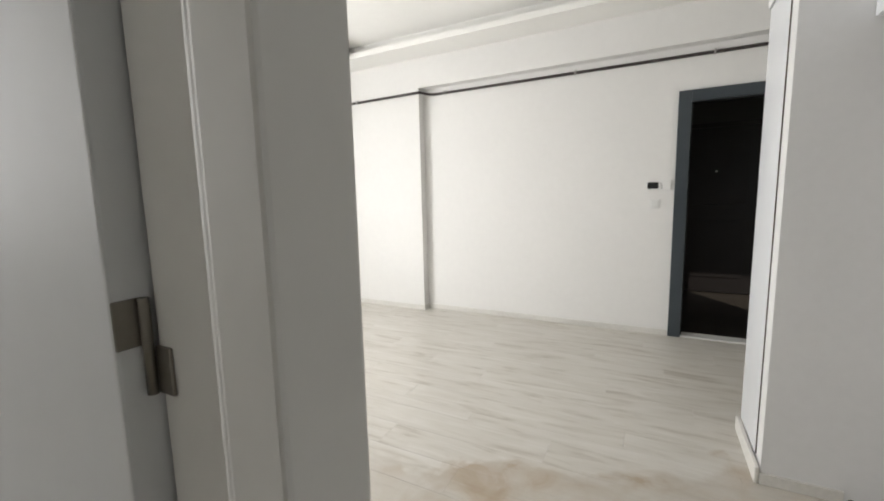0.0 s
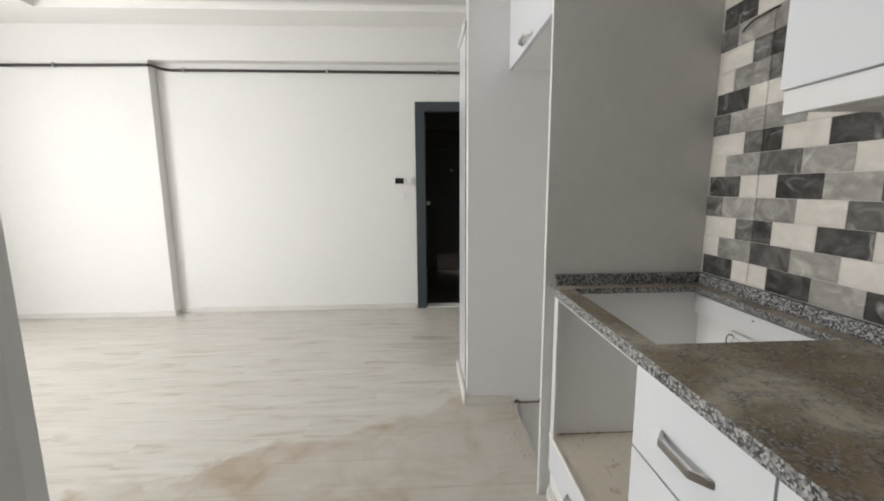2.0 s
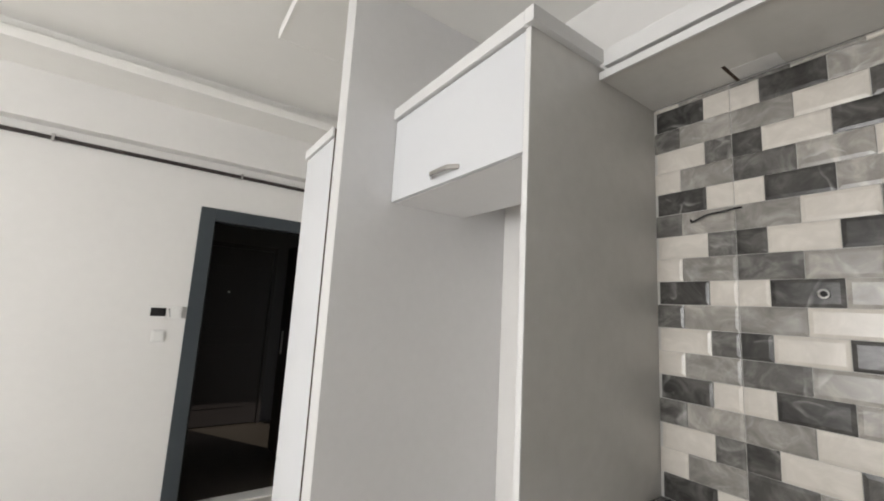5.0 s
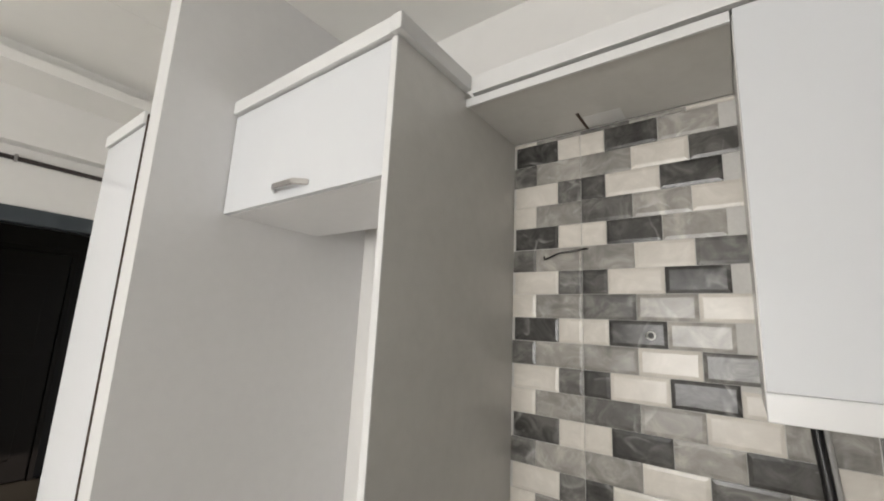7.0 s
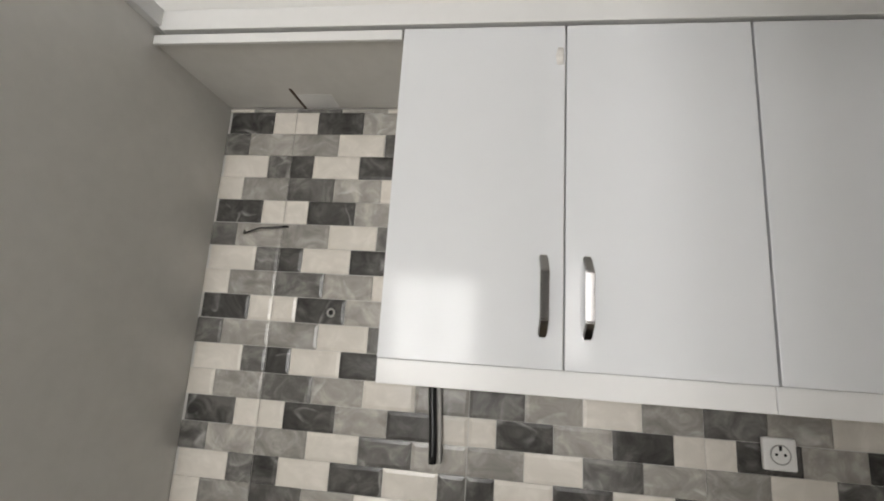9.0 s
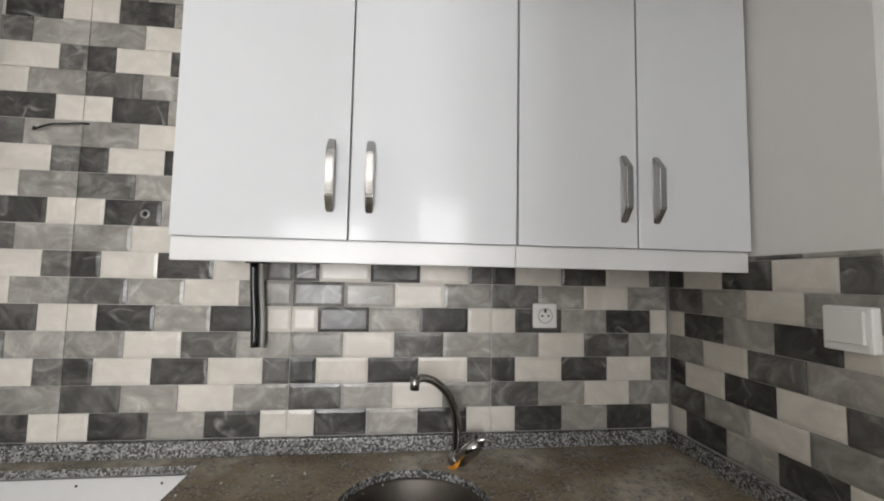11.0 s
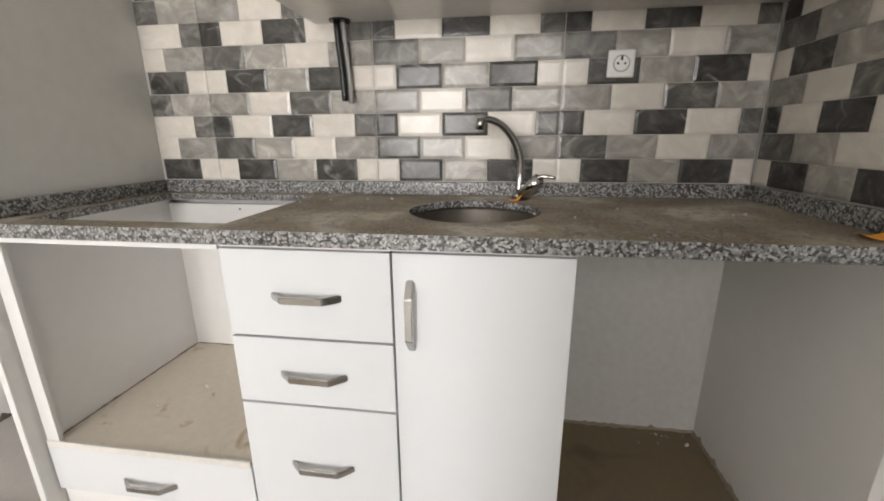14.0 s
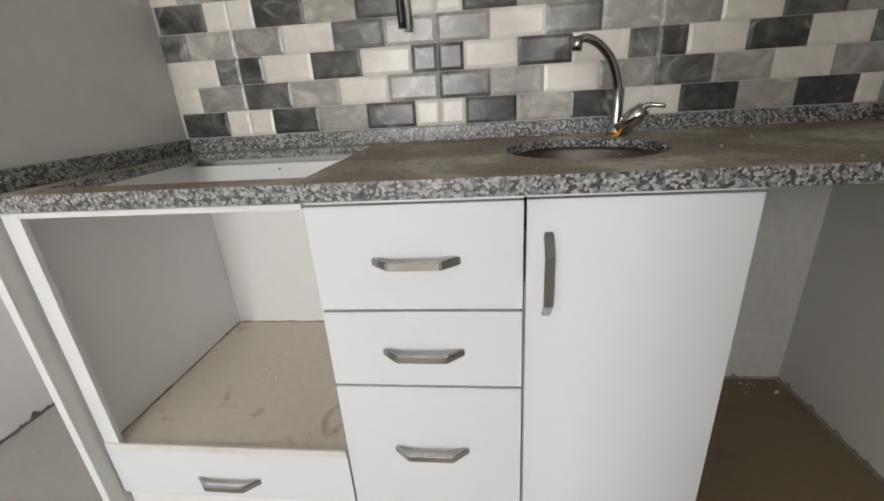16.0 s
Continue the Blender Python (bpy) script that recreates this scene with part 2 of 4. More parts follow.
PALE = material("pale_melamine", (0.78, 0.775, 0.775), 0.42, spread=0.03, scale=5, bump=0.02, bump_scale=40)
INNER = material("white_melamine", (0.74, 0.735, 0.715), 0.4, spread=0.03, scale=5)
SKIRT = material("skirting", (0.68, 0.66, 0.62), 0.45, spread=0.12, scale=9)
DUSTY = stained_material("dusty_board", (0.66, 0.60, 0.51), (0.36, 0.24, 0.14), 8.0, 0.15)
# Brown dusty screed, its colour deepened to hold the bay's shade too.
BAY = stained_material("dusty_dimmed_screed", (0.2, 0.152, 0.09), (0.14, 0.1, 0.058), 3.0, 0.15, 0.85)
NOOK = stained_material("grey_floor_tile", (0.43, 0.41, 0.385), (0.40, 0.30, 0.2), 8.0, 0.06, 0.45)
SILICONE = material("dark_joint", (0.10, 0.095, 0.09), 0.8, spread=0.3, scale=30)
STRIP = material("grey_joint", (0.42, 0.41, 0.39), 0.7, spread=0.25, scale=25)
RAWEDGE = material("raw_chipboard_edge", (0.07, 0.045, 0.03), 0.9, spread=0.3, scale=30)
GROUT = material("grout", (0.58, 0.57, 0.545), 0.8, spread=0.1, scale=20, bump=0.2)
CHROME = material("chrome", (0.47, 0.46, 0.455), 0.09, 1.0, spread=0.03)
STEEL = material("brushed_steel", (0.42, 0.415, 0.40), 0.3, 1.0, spread=0.08, scale=8)
BOWL = material("dull_steel", (0.15, 0.135, 0.12), 0.5, 1.0, spread=0.15, scale=9)
HINGE = material("satin_nickel", (0.24, 0.225, 0.195), 0.38, 1.0, spread=0.08, scale=20)
BLACK = material("black_plastic", (0.012, 0.012, 0.013), 0.25, spread=0.2)
PLASTIC = material("white_plastic", (0.80, 0.80, 0.78), 0.25, spread=0.01)
SLOT = material("dark_hole", (0.01, 0.01, 0.01), 0.7, spread=0.1)
PIPE = material("brown_conduit", (0.035, 0.026, 0.024), 0.45, spread=0.25, scale=20)
ANTHRACITE = material("anthracite_steel", (0.045, 0.056, 0.066), 0.4, spread=0.08, scale=4)
# Dark brown doors, taken down to near black for the hall's lack of light.
DARKDOOR = material("dark_wood_door_in_gloom", (0.009, 0.0055, 0.0045), 0.6, spread=0.25, scale=6)
# Hall grey and beige, with the unlit hall's gloom put into the colours.
HALLWALL = material("hall_paint_in_gloom", (0.045, 0.043, 0.042), 0.8, spread=0.05)
HALLFLOOR = material("hall_stone_in_gloom", (0.045, 0.038, 0.03), 0.35, spread=0.15, scale=5)
FRAMEPAINT = material("frame_paint", (0.72, 0.71, 0.675), 0.65, spread=0.03, scale=4)
LEAF = material("door_leaf_paint", (0.72, 0.73, 0.73), 0.6, spread=0.02, scale=3, spec=0.2)
ORANGE = material("orange_tape", (0.85, 0.36, 0.03), 0.5, spread=0.15, scale=40)
RUST = material("red_crumbs", (0.25, 0.09, 0.04), 0.9, spread=0.3, scale=60)
RUSTY = material("brown_dirt", (0.2, 0.13, 0.075), 0.9, spread=0.4, scale=25)
# Colour of the gap shadow under the tall panel.
GAPSHADE = material("grey_brown_gap_shade", (0.15, 0.13, 0.11), 0.9, spread=0.3, scale=25)
OLDPLASTER = material("dirty_plaster", (0.27, 0.235, 0.19), 0.9, spread=0.4, scale=22)
CRUMB = material("plaster_crumbs", (0.55, 0.52, 0.46), 0.9, spread=0.3, scale=60)
SMUDGE = material("adhesive_smear", (0.70, 0.68, 0.65), 0.6, spread=0.1, scale=30)
GRANITE = granite_material("granite", 0.05)
GRANITE_DUSTY = granite_material("dusty_granite", 0.9)
LAMINATE = laminate_material()
TILES = {
    "W": tile_material("tile_white", (0.72, 0.68, 0.62), (0.61, 0.575, 0.52), 0.06),
    "L": tile_material("tile_pale", (0.50, 0.475, 0.435), (0.265, 0.252, 0.23), 0.75),
    "M": tile_material("tile_mid", (0.42, 0.40, 0.368), (0.205, 0.195, 0.18), 0.35),
    "G": tile_material("tile_grey", (0.25, 0.242, 0.226), (0.08, 0.077, 0.072), 0.35),
    "D": tile_material("tile_dark", (0.135, 0.13, 0.122), (0.036, 0.035, 0.033), 0.4),
}


# ---- mesh helpers ----
def box(x0, x1, y0, y1, z0, z1, bevel=0.0, bm=None):
    """A block between two corners, with its edges rounded off if bevel is given; added to bm if given."""
    own = bmesh.new()
    bmesh.ops.create_cube(own, size=1, matrix=Matrix.LocRotScale(((x0 + x1) / 2, (y0 + y1) / 2, (z0 + z1) / 2), None, (x1 - x0, y1 - y0, z1 - z0)))
    if bevel:
        bmesh.ops.bevel(own, geom=own.edges[:], offset=bevel, segments=2, affect="EDGES", profile=0.6)
    return own if bm is None else join(bm, own)


def join(bm, other):
    mesh = bpy.data.meshes.new("joined")
    other.to_mesh(mesh)
    other.free()
    bm.from_mesh(mesh)
    bpy.data.meshes.remove(mesh)
    return bm


def tube(points, radius, sides=12, bm=None):
    """A round bar along a line of points, with closed ends."""
    bm = bm or bmesh.new()
    pts = [Vector(p) for p in points]
    rings, side = [], None
    for i, p in enumerate(pts):
        d = (pts[min(i + 1, len(pts) - 1)] - pts[max(i - 1, 0)]).normalized()
        if side is None:
            side = d.orthogonal().normalized()
        side = (side - d * side.dot(d)).normalized()
        up = d.cross(side)
        r = radius[i] if isinstance(radius, (list, tuple)) else radius
        rings.append([bm.verts.new(p + r * (math.cos(a) * side + math.sin(a) * up)) for a in (2 * math.pi * k / sides for k in range(sides))])
    for a, b in zip(rings, rings[1:]):
        for k in range(sides):
            f = bm.faces.new((a[k], a[(k + 1) % sides], b[(k + 1) % sides], b[k]))
            f.smooth = True
    bm.faces.new(rings[0][::-1])
    bm.faces.new(rings[-1])
    return bm


def smooth_line(points, steps=6):
    """Catmull-Rom through the points."""
    p = [Vector(q) for q in points]
    p = [2 * p[0] - p[1]] + p + [2 * p[-1] - p[-2]]
    out = []
    for i in range(1, len(p) - 2):
        for k in range(steps):
            t = k / steps
            out.append(0.5 * (2 * p[i] + (p[i + 1] - p[i - 1]) * t + (2 * p[i - 1] - 5 * p[i] + 4 * p[i + 1] - p[i + 2]) * t * t + (3 * p[i] - p[i - 1] - 3 * p[i + 1] + p[i + 2]) * t ** 3))
    return out + [p[-2]]


def finish(name, bm, mat):
    bmesh.ops.recalc_face_normals(bm, faces=bm.faces[:])
    mesh = bpy.data.meshes.new(name)
    bm.to_mesh(mesh)
    bm.free()
    for m in mat if isinstance(mat, (list, tuple)) else (mat,):
        mesh.materials.append(m)
    return mesh


def place_of(ob):
    p = Vector()
    while ob:
        p += ob.location
        ob = ob.parent
    return p


def part(name, bm, mat, parent, label=""):
    """One mesh under a thing or a part; bm is in the world's metres."""
    bmesh.ops.translate(bm, verts=bm.verts[:], vec=-place_of(parent))
    ob = new(name, finish(name, bm, mat))
    ob.parent = parent
    return tagged(ob, label=label)


def thing(name, base, label, category, group=""):
    ob = new(name)
    ob.empty_display_size = 0.1
    ob.location = base
    return tagged(ob, label, category, group)


def solid(name, bm, mat, label, category, base=None, group=""):
    """A thing that is one mesh."""
    base = Vector(base) if base else Vector()
    bmesh.ops.translate(bm, verts=bm.verts[:], vec=-base)
    ob = new(name, finish(name, bm, mat))
    ob.location = base
    return tagged(ob, label, category, group)


def structure(name, bm, mat, label=""):
    return tagged(new(name, finish(name, bm, mat)), label, kind="structure")


# ---- the plan ----
EAST = 3.30          # plaster behind the tiles
TILE = 3.289         # back of the tiles
NORTH = 6.79
BEAM = 6.685
SOUTH = 2.19         # short tiled wall at the end of the worktop
DROP, TOP = 2.715, 2.85
PIER = 2.716         # free edge of the tiled pier
PANEL = 4.115        # kitchen side of the thin panel
TALL = 4.842         # nook side of the tall panel
STUB_X, STUB_Y = 1.864, 2.992

# floor under everything, and the beds of the other floors
structure("floor", box(WEST - 0.2, EAST + 0.1, 0.9, NORTH + 0.12, -0.15, -0.012), DULLPLASTER, "rough screed under the laminate")
structure("floor_nook", box(2.75, EAST, 4.137, TALL, -0.012, -0.002), NOOK, "grey floor in the fridge bay")
structure("floor_bay", box(2.72, EAST + 0.062, 2.16, 2.775, -0.012, -0.001), BAY, "brown dusty bare floor of the dishwasher bay, deepened for its shade")
structure("floor_hall", box(1.2, 4.4, NORTH + 0.12, 9.6, -0.15, 0.0), HALLFLOOR, "beige stone floor of the stair hall, coloured near black for the gloom")
structure("threshold", box(2.26, 3.12, NORTH - 0.005, NORTH + 0.125, -0.012, 0.012, 0.003), INNER, "pale stone threshold under the entrance door")

# east wall, with a recess behind the worktop's open bay
w = box(EAST, EAST + 0.2, 2.79, NORTH + 0.12, 0, 3.0)
box(EAST, EAST + 0.2, 1.9, 2.79, 0.84, 3.0, 0, w)
wall_east = structure("wall_east", w, PAINT, "white painted wall behind the kitchen units")
# Darker than the wall around it: the recess's shade is put into the colour.
structure("wall_bay", box(EAST + 0.06, EAST + 0.2, 1.9, 2.79, -0.02, 0.84), DULLPLASTER, "grey plaster behind the dishwasher bay, toned down for its shade")
# south pier with the doorway beside it
w = box(PIER, EAST + 0.2, 2.087, SOUTH - 0.011, -0.02, DROP + 0.05)
wall_south = structure("wall_south", w, PAINT, "white painted pier at the end of the worktop")
w = box(STUB_X - 0.2, 2.76, 1.97, 2.06, 2.1, DROP + 0.05)
structure("wall_south_lintel", w, PAINT, "white painted wall over the doorway")
# north wall with the entrance opening
w = box(WEST - 0.2, 2.21, NORTH, NORTH + 0.12, -0.1, 3.0)
box(3.16, EAST + 0.2, NORTH, NORTH + 0.12, -0.1, 3.0, 0, w)
box(2.21, 3.16, NORTH, NORTH + 0.12, 2.04, 3.0, 0, w)
structure("wall_north", w, PAINT, "white painted wall with the entrance door")
structure("column", box(WEST, -0.25, BEAM, NORTH, -0.01, 2.415, 0.004), PAINT, "white painted column standing proud of the wall")
structure("beam", box(WEST, EAST, BEAM, NORTH, 2.415, DROP + 0.02, 0.004), PAINT, "white painted beam along the top of the wall")
# west wall with the window opening
y0, y1, z0, z1 = WIN
w = box(WEST - 0.2, WEST, 0.9, y0, -0.1, 3.0)
box(WEST - 0.2, WEST, y1, NORTH, -0.1, 3.0, 0, w)
box(WEST - 0.2, WEST, y0, y1, -0.1, z0, 0, w)
box(WEST - 0.2, WEST, y0, y1, z1, 3.0, 0, w)
structure("wall_west", w, PAINT, "white painted window wall")
# partition between the living room and the side room, ending beside the doorway
structure("wall_partition", box(WEST, STUB_X - 0.11, STUB_Y + 0.03, STUB_Y + 0.13, -0.1, 3.0, 0.003), PAINT, "white painted partition ending at a free corner")
w = box(STUB_X - 0.175, STUB_X, 0.9, 2.09, -0.1, 3.0)
box(STUB_X - 0.175, STUB_X, 2.09, STUB_Y, 2.09, 3.0, 0, w)
structure("wall_side_room", w, PAINT, "white painted wall over and beside the side door")
y0, y1, z0, z1 = WIN2
w = box(-0.7, -0.5, 0.9, y0, -0.1, 3.0)
box(-0.7, -0.5, y1, (STUB_Y - 0.03), -0.1, 3.0, 0, w)
box(-0.7, -0.5, y0, y1, -0.1, z0, 0, w)
box(-0.7, -0.5, y0, y1, z1, 3.0, 0, w)
structure("wall_side_room_west", w, PAINT, "white painted wall with the side room's window")
structure("wall_back", box(WEST - 0.2, EAST + 0.2, 0.75, 0.9, -0.1, 3.0), PAINT, "white painted wall that closes the place")
# stair hall, its gloom held in the dark wall colour
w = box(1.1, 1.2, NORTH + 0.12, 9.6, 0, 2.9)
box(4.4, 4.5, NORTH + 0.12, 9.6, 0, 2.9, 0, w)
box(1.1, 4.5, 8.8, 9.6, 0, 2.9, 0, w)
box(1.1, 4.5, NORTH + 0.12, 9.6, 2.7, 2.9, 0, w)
structure("wall_hall", w, HALLWALL, "grey stair hall walls, coloured near black for the unlit gloom")

# ceilings: dropped border with a lip, raised tray, and the slab above
TX0, TY1, KX, KY, TY0 = -0.885, 6.345, 2.325, 5.435, 3.55
w = box(WEST, EAST, TY1, NORTH, DROP, DROP + 0.04)
box(WEST, TX0, 0.9, TY1, DROP, DROP + 0.04, 0, w)
box(TX0, EAST, 0.9, TY0, DROP, DROP + 0.04, 0, w)
box(KX, EAST, TY0, KY, DROP, DROP + 0.04, 0, w)
box(EAST - 0.25, EAST, KY, TY1, DROP, DROP + 0.04, 0, w)
for a in ((TX0, EAST - 0.25, TY1 - 0.012, TY1), (TX0, TX0 + 0.012, TY0, TY1 - 0.012), (TX0 + 0.012, KX, TY0, TY0 + 0.012),
          (KX - 0.012, KX, TY0 + 0.012, KY), (KX - 0.012, EAST - 0.25, KY, KY + 0.012)):
    box(*a, DROP - 0.003, DROP + 0.055, 0.002, w)
structure("ceiling", w, CEIL, "white dropped ceiling border with a lip for hidden light")
structure("ceiling_tray", box(WEST - 0.2, EAST + 0.2, 0.75, NORTH + 0.12, TOP, TOP + 0.2), CEIL, "white raised ceiling")
# moulding between tray and lip
w = box(TX0 - 0.1, EAST, TY1 + 0.07, TY1 + 0.12, DROP + 0.04, TOP)
box(TX0 - 0.12, TX0 - 0.07, TY0, TY1 + 0.12, DROP + 0.04, TOP, 0, w)
structure("ceiling_cove", w, CEIL, "white back of the light cove")


def baseboard(x0, x1, y0, y1, h=0.05):
    return structure("baseboard", box(x0, x1, y0, y1, 0, h, 0.004), SKIRT, "off-white wood-look skirting board")


baseboard(-0.25, 2.165, NORTH - 0.014, NORTH)
baseboard(WEST, -0.25, BEAM - 0.014, BEAM)
baseboard(-0.25, -0.236, BEAM - 0.014, NORTH - 0.014)
baseboard(WEST, STUB_X - 0.11, STUB_Y + 0.13, STUB_Y + 0.144)
baseboard(WEST, WEST + 0.014, STUB_Y + 0.144, BEAM - 0.014)

# ---- windows (only their daylight is seen) ----
def window(name, x, y0, y1, z0, z1, label):
    ob = tagged(new(name, finish(name, box(x - 0.09, x - 0.03, y0, y0 + 0.06, z0, z1, 0.004), EDGE)), label, kind="structure")
    for a in ((y1 - 0.06, y1, z0, z1), (y0 + 0.06, y1 - 0.06, z0, z0 + 0.06), (y0 + 0.06, y1 - 0.06, z1 - 0.06, z1), ((y0 + y1) / 2 - 0.04, (y0 + y1) / 2 + 0.04, z0 + 0.06, z1 - 0.06)):
        part("window_frame", box(x - 0.09, x - 0.03, *a, 0.004), EDGE, ob)
    part("window_sill", box(x - 0.02, x + 0.12, y0 - 0.03, y1 + 0.03, z0 - 0.03, z0, 0.006), INNER, ob)
    return ob


window("window_1", WEST, *WIN, "white two-part living room window")
window("window_2", -0.5, *WIN2, "white side room window")

# ---- entrance door frame and hall ----
def entrance():
    w = box(2.168, 2.262, NORTH - 0.022, NORTH + 0.1, 0, 2.075, 0.004)
    ob = tagged(new("door_1", finish("door_1", w, ANTHRACITE)), "anthracite steel entrance door frame, its door standing open", kind="structure")
    part("frame_post", box(3.10, 3.19, NORTH - 0.022, NORTH + 0.1, 0, 2.075, 0.004), ANTHRACITE, ob)
    part("frame_head", box(2.262, 3.10, NORTH - 0.022, NORTH + 0.1, 1.985, 2.075, 0.004), ANTHRACITE, ob)
    for x0, x1, z0, z1 in ((2.262, 2.272, 0, 1.975), (3.09, 3.10, 0, 1.975), (2.262, 3.10, 1.975, 1.985)):
        part("rubber_seal", box(x0, x1, NORTH + 0.02, NORTH + 0.06, z0, z1), BLACK, ob)
    closer = thing("door_leaf", (3.09, NORTH + 0.1, 0.02), "dark brown steel door leaf standing open into the hall, toned down for its gloom", "door")
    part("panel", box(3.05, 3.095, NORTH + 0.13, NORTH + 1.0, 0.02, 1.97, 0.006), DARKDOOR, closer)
    part("lock_plate", box(3.042, 3.05, NORTH + 0.86, NORTH + 0.9, 0.92, 1.14, 0.002), STEEL, closer)
    other = thing("neighbour_door", (2.67, 8.8, 0), "dark brown closed door across the stair hall, toned down for its gloom", "door")
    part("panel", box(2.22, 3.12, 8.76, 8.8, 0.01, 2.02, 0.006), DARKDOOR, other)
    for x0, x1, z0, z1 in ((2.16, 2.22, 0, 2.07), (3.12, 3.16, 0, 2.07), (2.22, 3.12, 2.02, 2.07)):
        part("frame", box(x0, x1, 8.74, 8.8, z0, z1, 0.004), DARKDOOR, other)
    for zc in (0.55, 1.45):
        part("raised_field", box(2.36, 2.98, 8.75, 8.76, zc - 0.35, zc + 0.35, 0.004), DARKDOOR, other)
    part("knob", tube([(2.32, 8.76, 1.02), (2.32, 8.73, 1.02), (2.32, 8.71, 1.02)], [0.012, 0.014, 0.03]), STEEL, other)
    part("peephole", tube([(2.67, 8.752, 1.5), (2.67, 8.738, 1.5)], 0.012), STEEL, other)


entrance()

# ---- wall fittings in the living room ----
def intercom():
    t = thing("wall_panel", (2.05, NORTH, 1.315), "white wall control panel with a small dark screen", "thermostat")
    part("housing", box(1.952, 2.142, NORTH - 0.022, NORTH, 1.275, 1.36, 0.004), PLASTIC, t)
    part("screen", box(1.963, 2.048, NORTH - 0.025, NORTH - 0.022, 1.29, 1.345, 0.001), BLACK, t, "dark screen")
    for k in range(3):
        part("button", box(2.062 + 0.004 * k, 2.07 + 0.004 * k, NORTH - 0.0245, NORTH - 0.022, 1.33 - 0.02 * k, 1.338 - 0.02 * k), BLACK, t, "small dark button")
    part("dial", tube([(2.105, NORTH - 0.022, 1.318), (2.105, NORTH - 0.03, 1.318)], 0.024, 20), PLASTIC, t)


def wall_switch(name, centre, axis, label, size=0.078):
    """A rocker switch; axis: the way it faces."""
    x, y, z = centre
    t = thing(name, centre, label, "light switch")
    h = size / 2
    if axis == "-y":
        part("plate", box(x - h, x + h, y - 0.01, y, z - h, z + h, 0.004), PLASTIC, t)
        part("rocker", box(x - h * 0.72, x + h * 0.72, y - 0.016, y - 0.01, z - h * 0.72, z + h * 0.72, 0.003), PLASTIC, t)
    else:
        part("plate", box(x - h, x + h, y, y + 0.022, z - h, z + h, 0.005), PLASTIC, t)
        rock = box(x - h * 0.8, x + h * 0.8, y + 0.022, y + 0.029, z - h * 0.62, z + h * 0.8, 0.003)
        part("rocker", rock, PLASTIC, t)
    return t


intercom()
wall_switch("light_switch", (2.025, NORTH, 1.16), "-y", "white rocker light switch beside the entrance door")

conduit = thing("conduit", (0, NORTH, 2.35), "dark brown pipe clipped along the wall under the beam", "pipe")
line = smooth_line([(WEST, 6.668, 2.352), (-1.05, 6.668, 2.36), (-0.30, 6.668, 2.366), (-0.235, 6.674, 2.366), (-0.16, 6.74, 2.352), (-0.08, 6.774, 2.349), (0.05, 6.774, 2.35), (1.36, 6.774, 2.346), (2.5, 6.774, 2.342), (EAST - 0.01, 6.774, 2.338)], 5)
part("pipe", tube(line, 0.013), PIPE, conduit)
for x, y, z in ((-1.055, 6.668, 2.36), (0.02, 6.774, 2.35), (1.345, 6.774, 2.346), (2.4, 6.774, 2.342)):
    part("clip", box(x - 0.008, x + 0.008, y - 0.018, y + 0.017, z - 0.018, z + 0.022, 0.003), CHROME, conduit, "small metal pipe clip")

# ---- side door at the start of the walk ----
def side_door():
    x1, y1 = STUB_X, STUB_Y
    w = box(x1 - 0.049, x1, y1 - 0.0695, y1, 0, 2.09, 0.004)
    ob = tagged(new("door_2", finish("door_2", w, FRAMEPAINT)), "off-white painted side door frame with rounded stops", kind="structure")
    part("rebate", box(x1 - 0.216, x1 - 0.049, y1 - 0.016, y1 + 0.004, 0, 2.09, 0.003), FRAMEPAINT, ob)
    part("stop", box(x1 - 0.086, x1 - 0.058, y1 - 0.05, y1 - 0.016, 0, 2.09, 0.006), FRAMEPAINT, ob)
    part("bead", tube([(x1 - 0.098, y1 - 0.021, 0), (x1 - 0.098, y1 - 0.021, 2.09)], 0.012, 14), FRAMEPAINT, ob)
    # Grey strip that draws the shaded groove between stop and casing.
    part("seal", box(x1 - 0.058, x1 - 0.049, y1 - 0.048, y1 - 0.016, 0, 2.09), STRIP, ob, "grey strip drawn as the shaded groove in the frame")
    part("frame_post", box(x1 - 0.19, x1, 2.09, 2.13, 0, 2.05, 0.003), FRAMEPAINT, ob)
    part("frame_head", box(x1 - 0.19, x1, 2.13, y1 - 0.075, 2.05, 2.09, 0.003), FRAMEPAINT, ob)
    edge = x1 - 0.224
    leaf = thing("side_door", (edge - 0.05, y1 - 0.03, 0.01), "plain white side door leaf, wide open on nickel hinges", "door")
    part("panel", box(0.74, edge, y1 - 0.045, y1 - 0.005, 0.012, 2.04, 0.003), LEAF, leaf)
    hx, hy = edge + 0.006, y1 - 0.023
    for z in (0.28, 1.127, 1.85):
        h = part("hinge", tube([(hx, hy, z - 0.043), (hx, hy, z + 0.043)], 0.0046), HINGE, leaf, "satin nickel hinge")
        part("leaf_plate", box(edge, edge + 0.003, hy - 0.022, hy - 0.002, z + 0.001, z + 0.043, 0.0012), HINGE, h)
        part("frame_plate", box(hx + 0.003, hx + 0.024, y1 - 0.0195, y1 - 0.0162, z - 0.043, z, 0.0012), HINGE, h)


side_door()


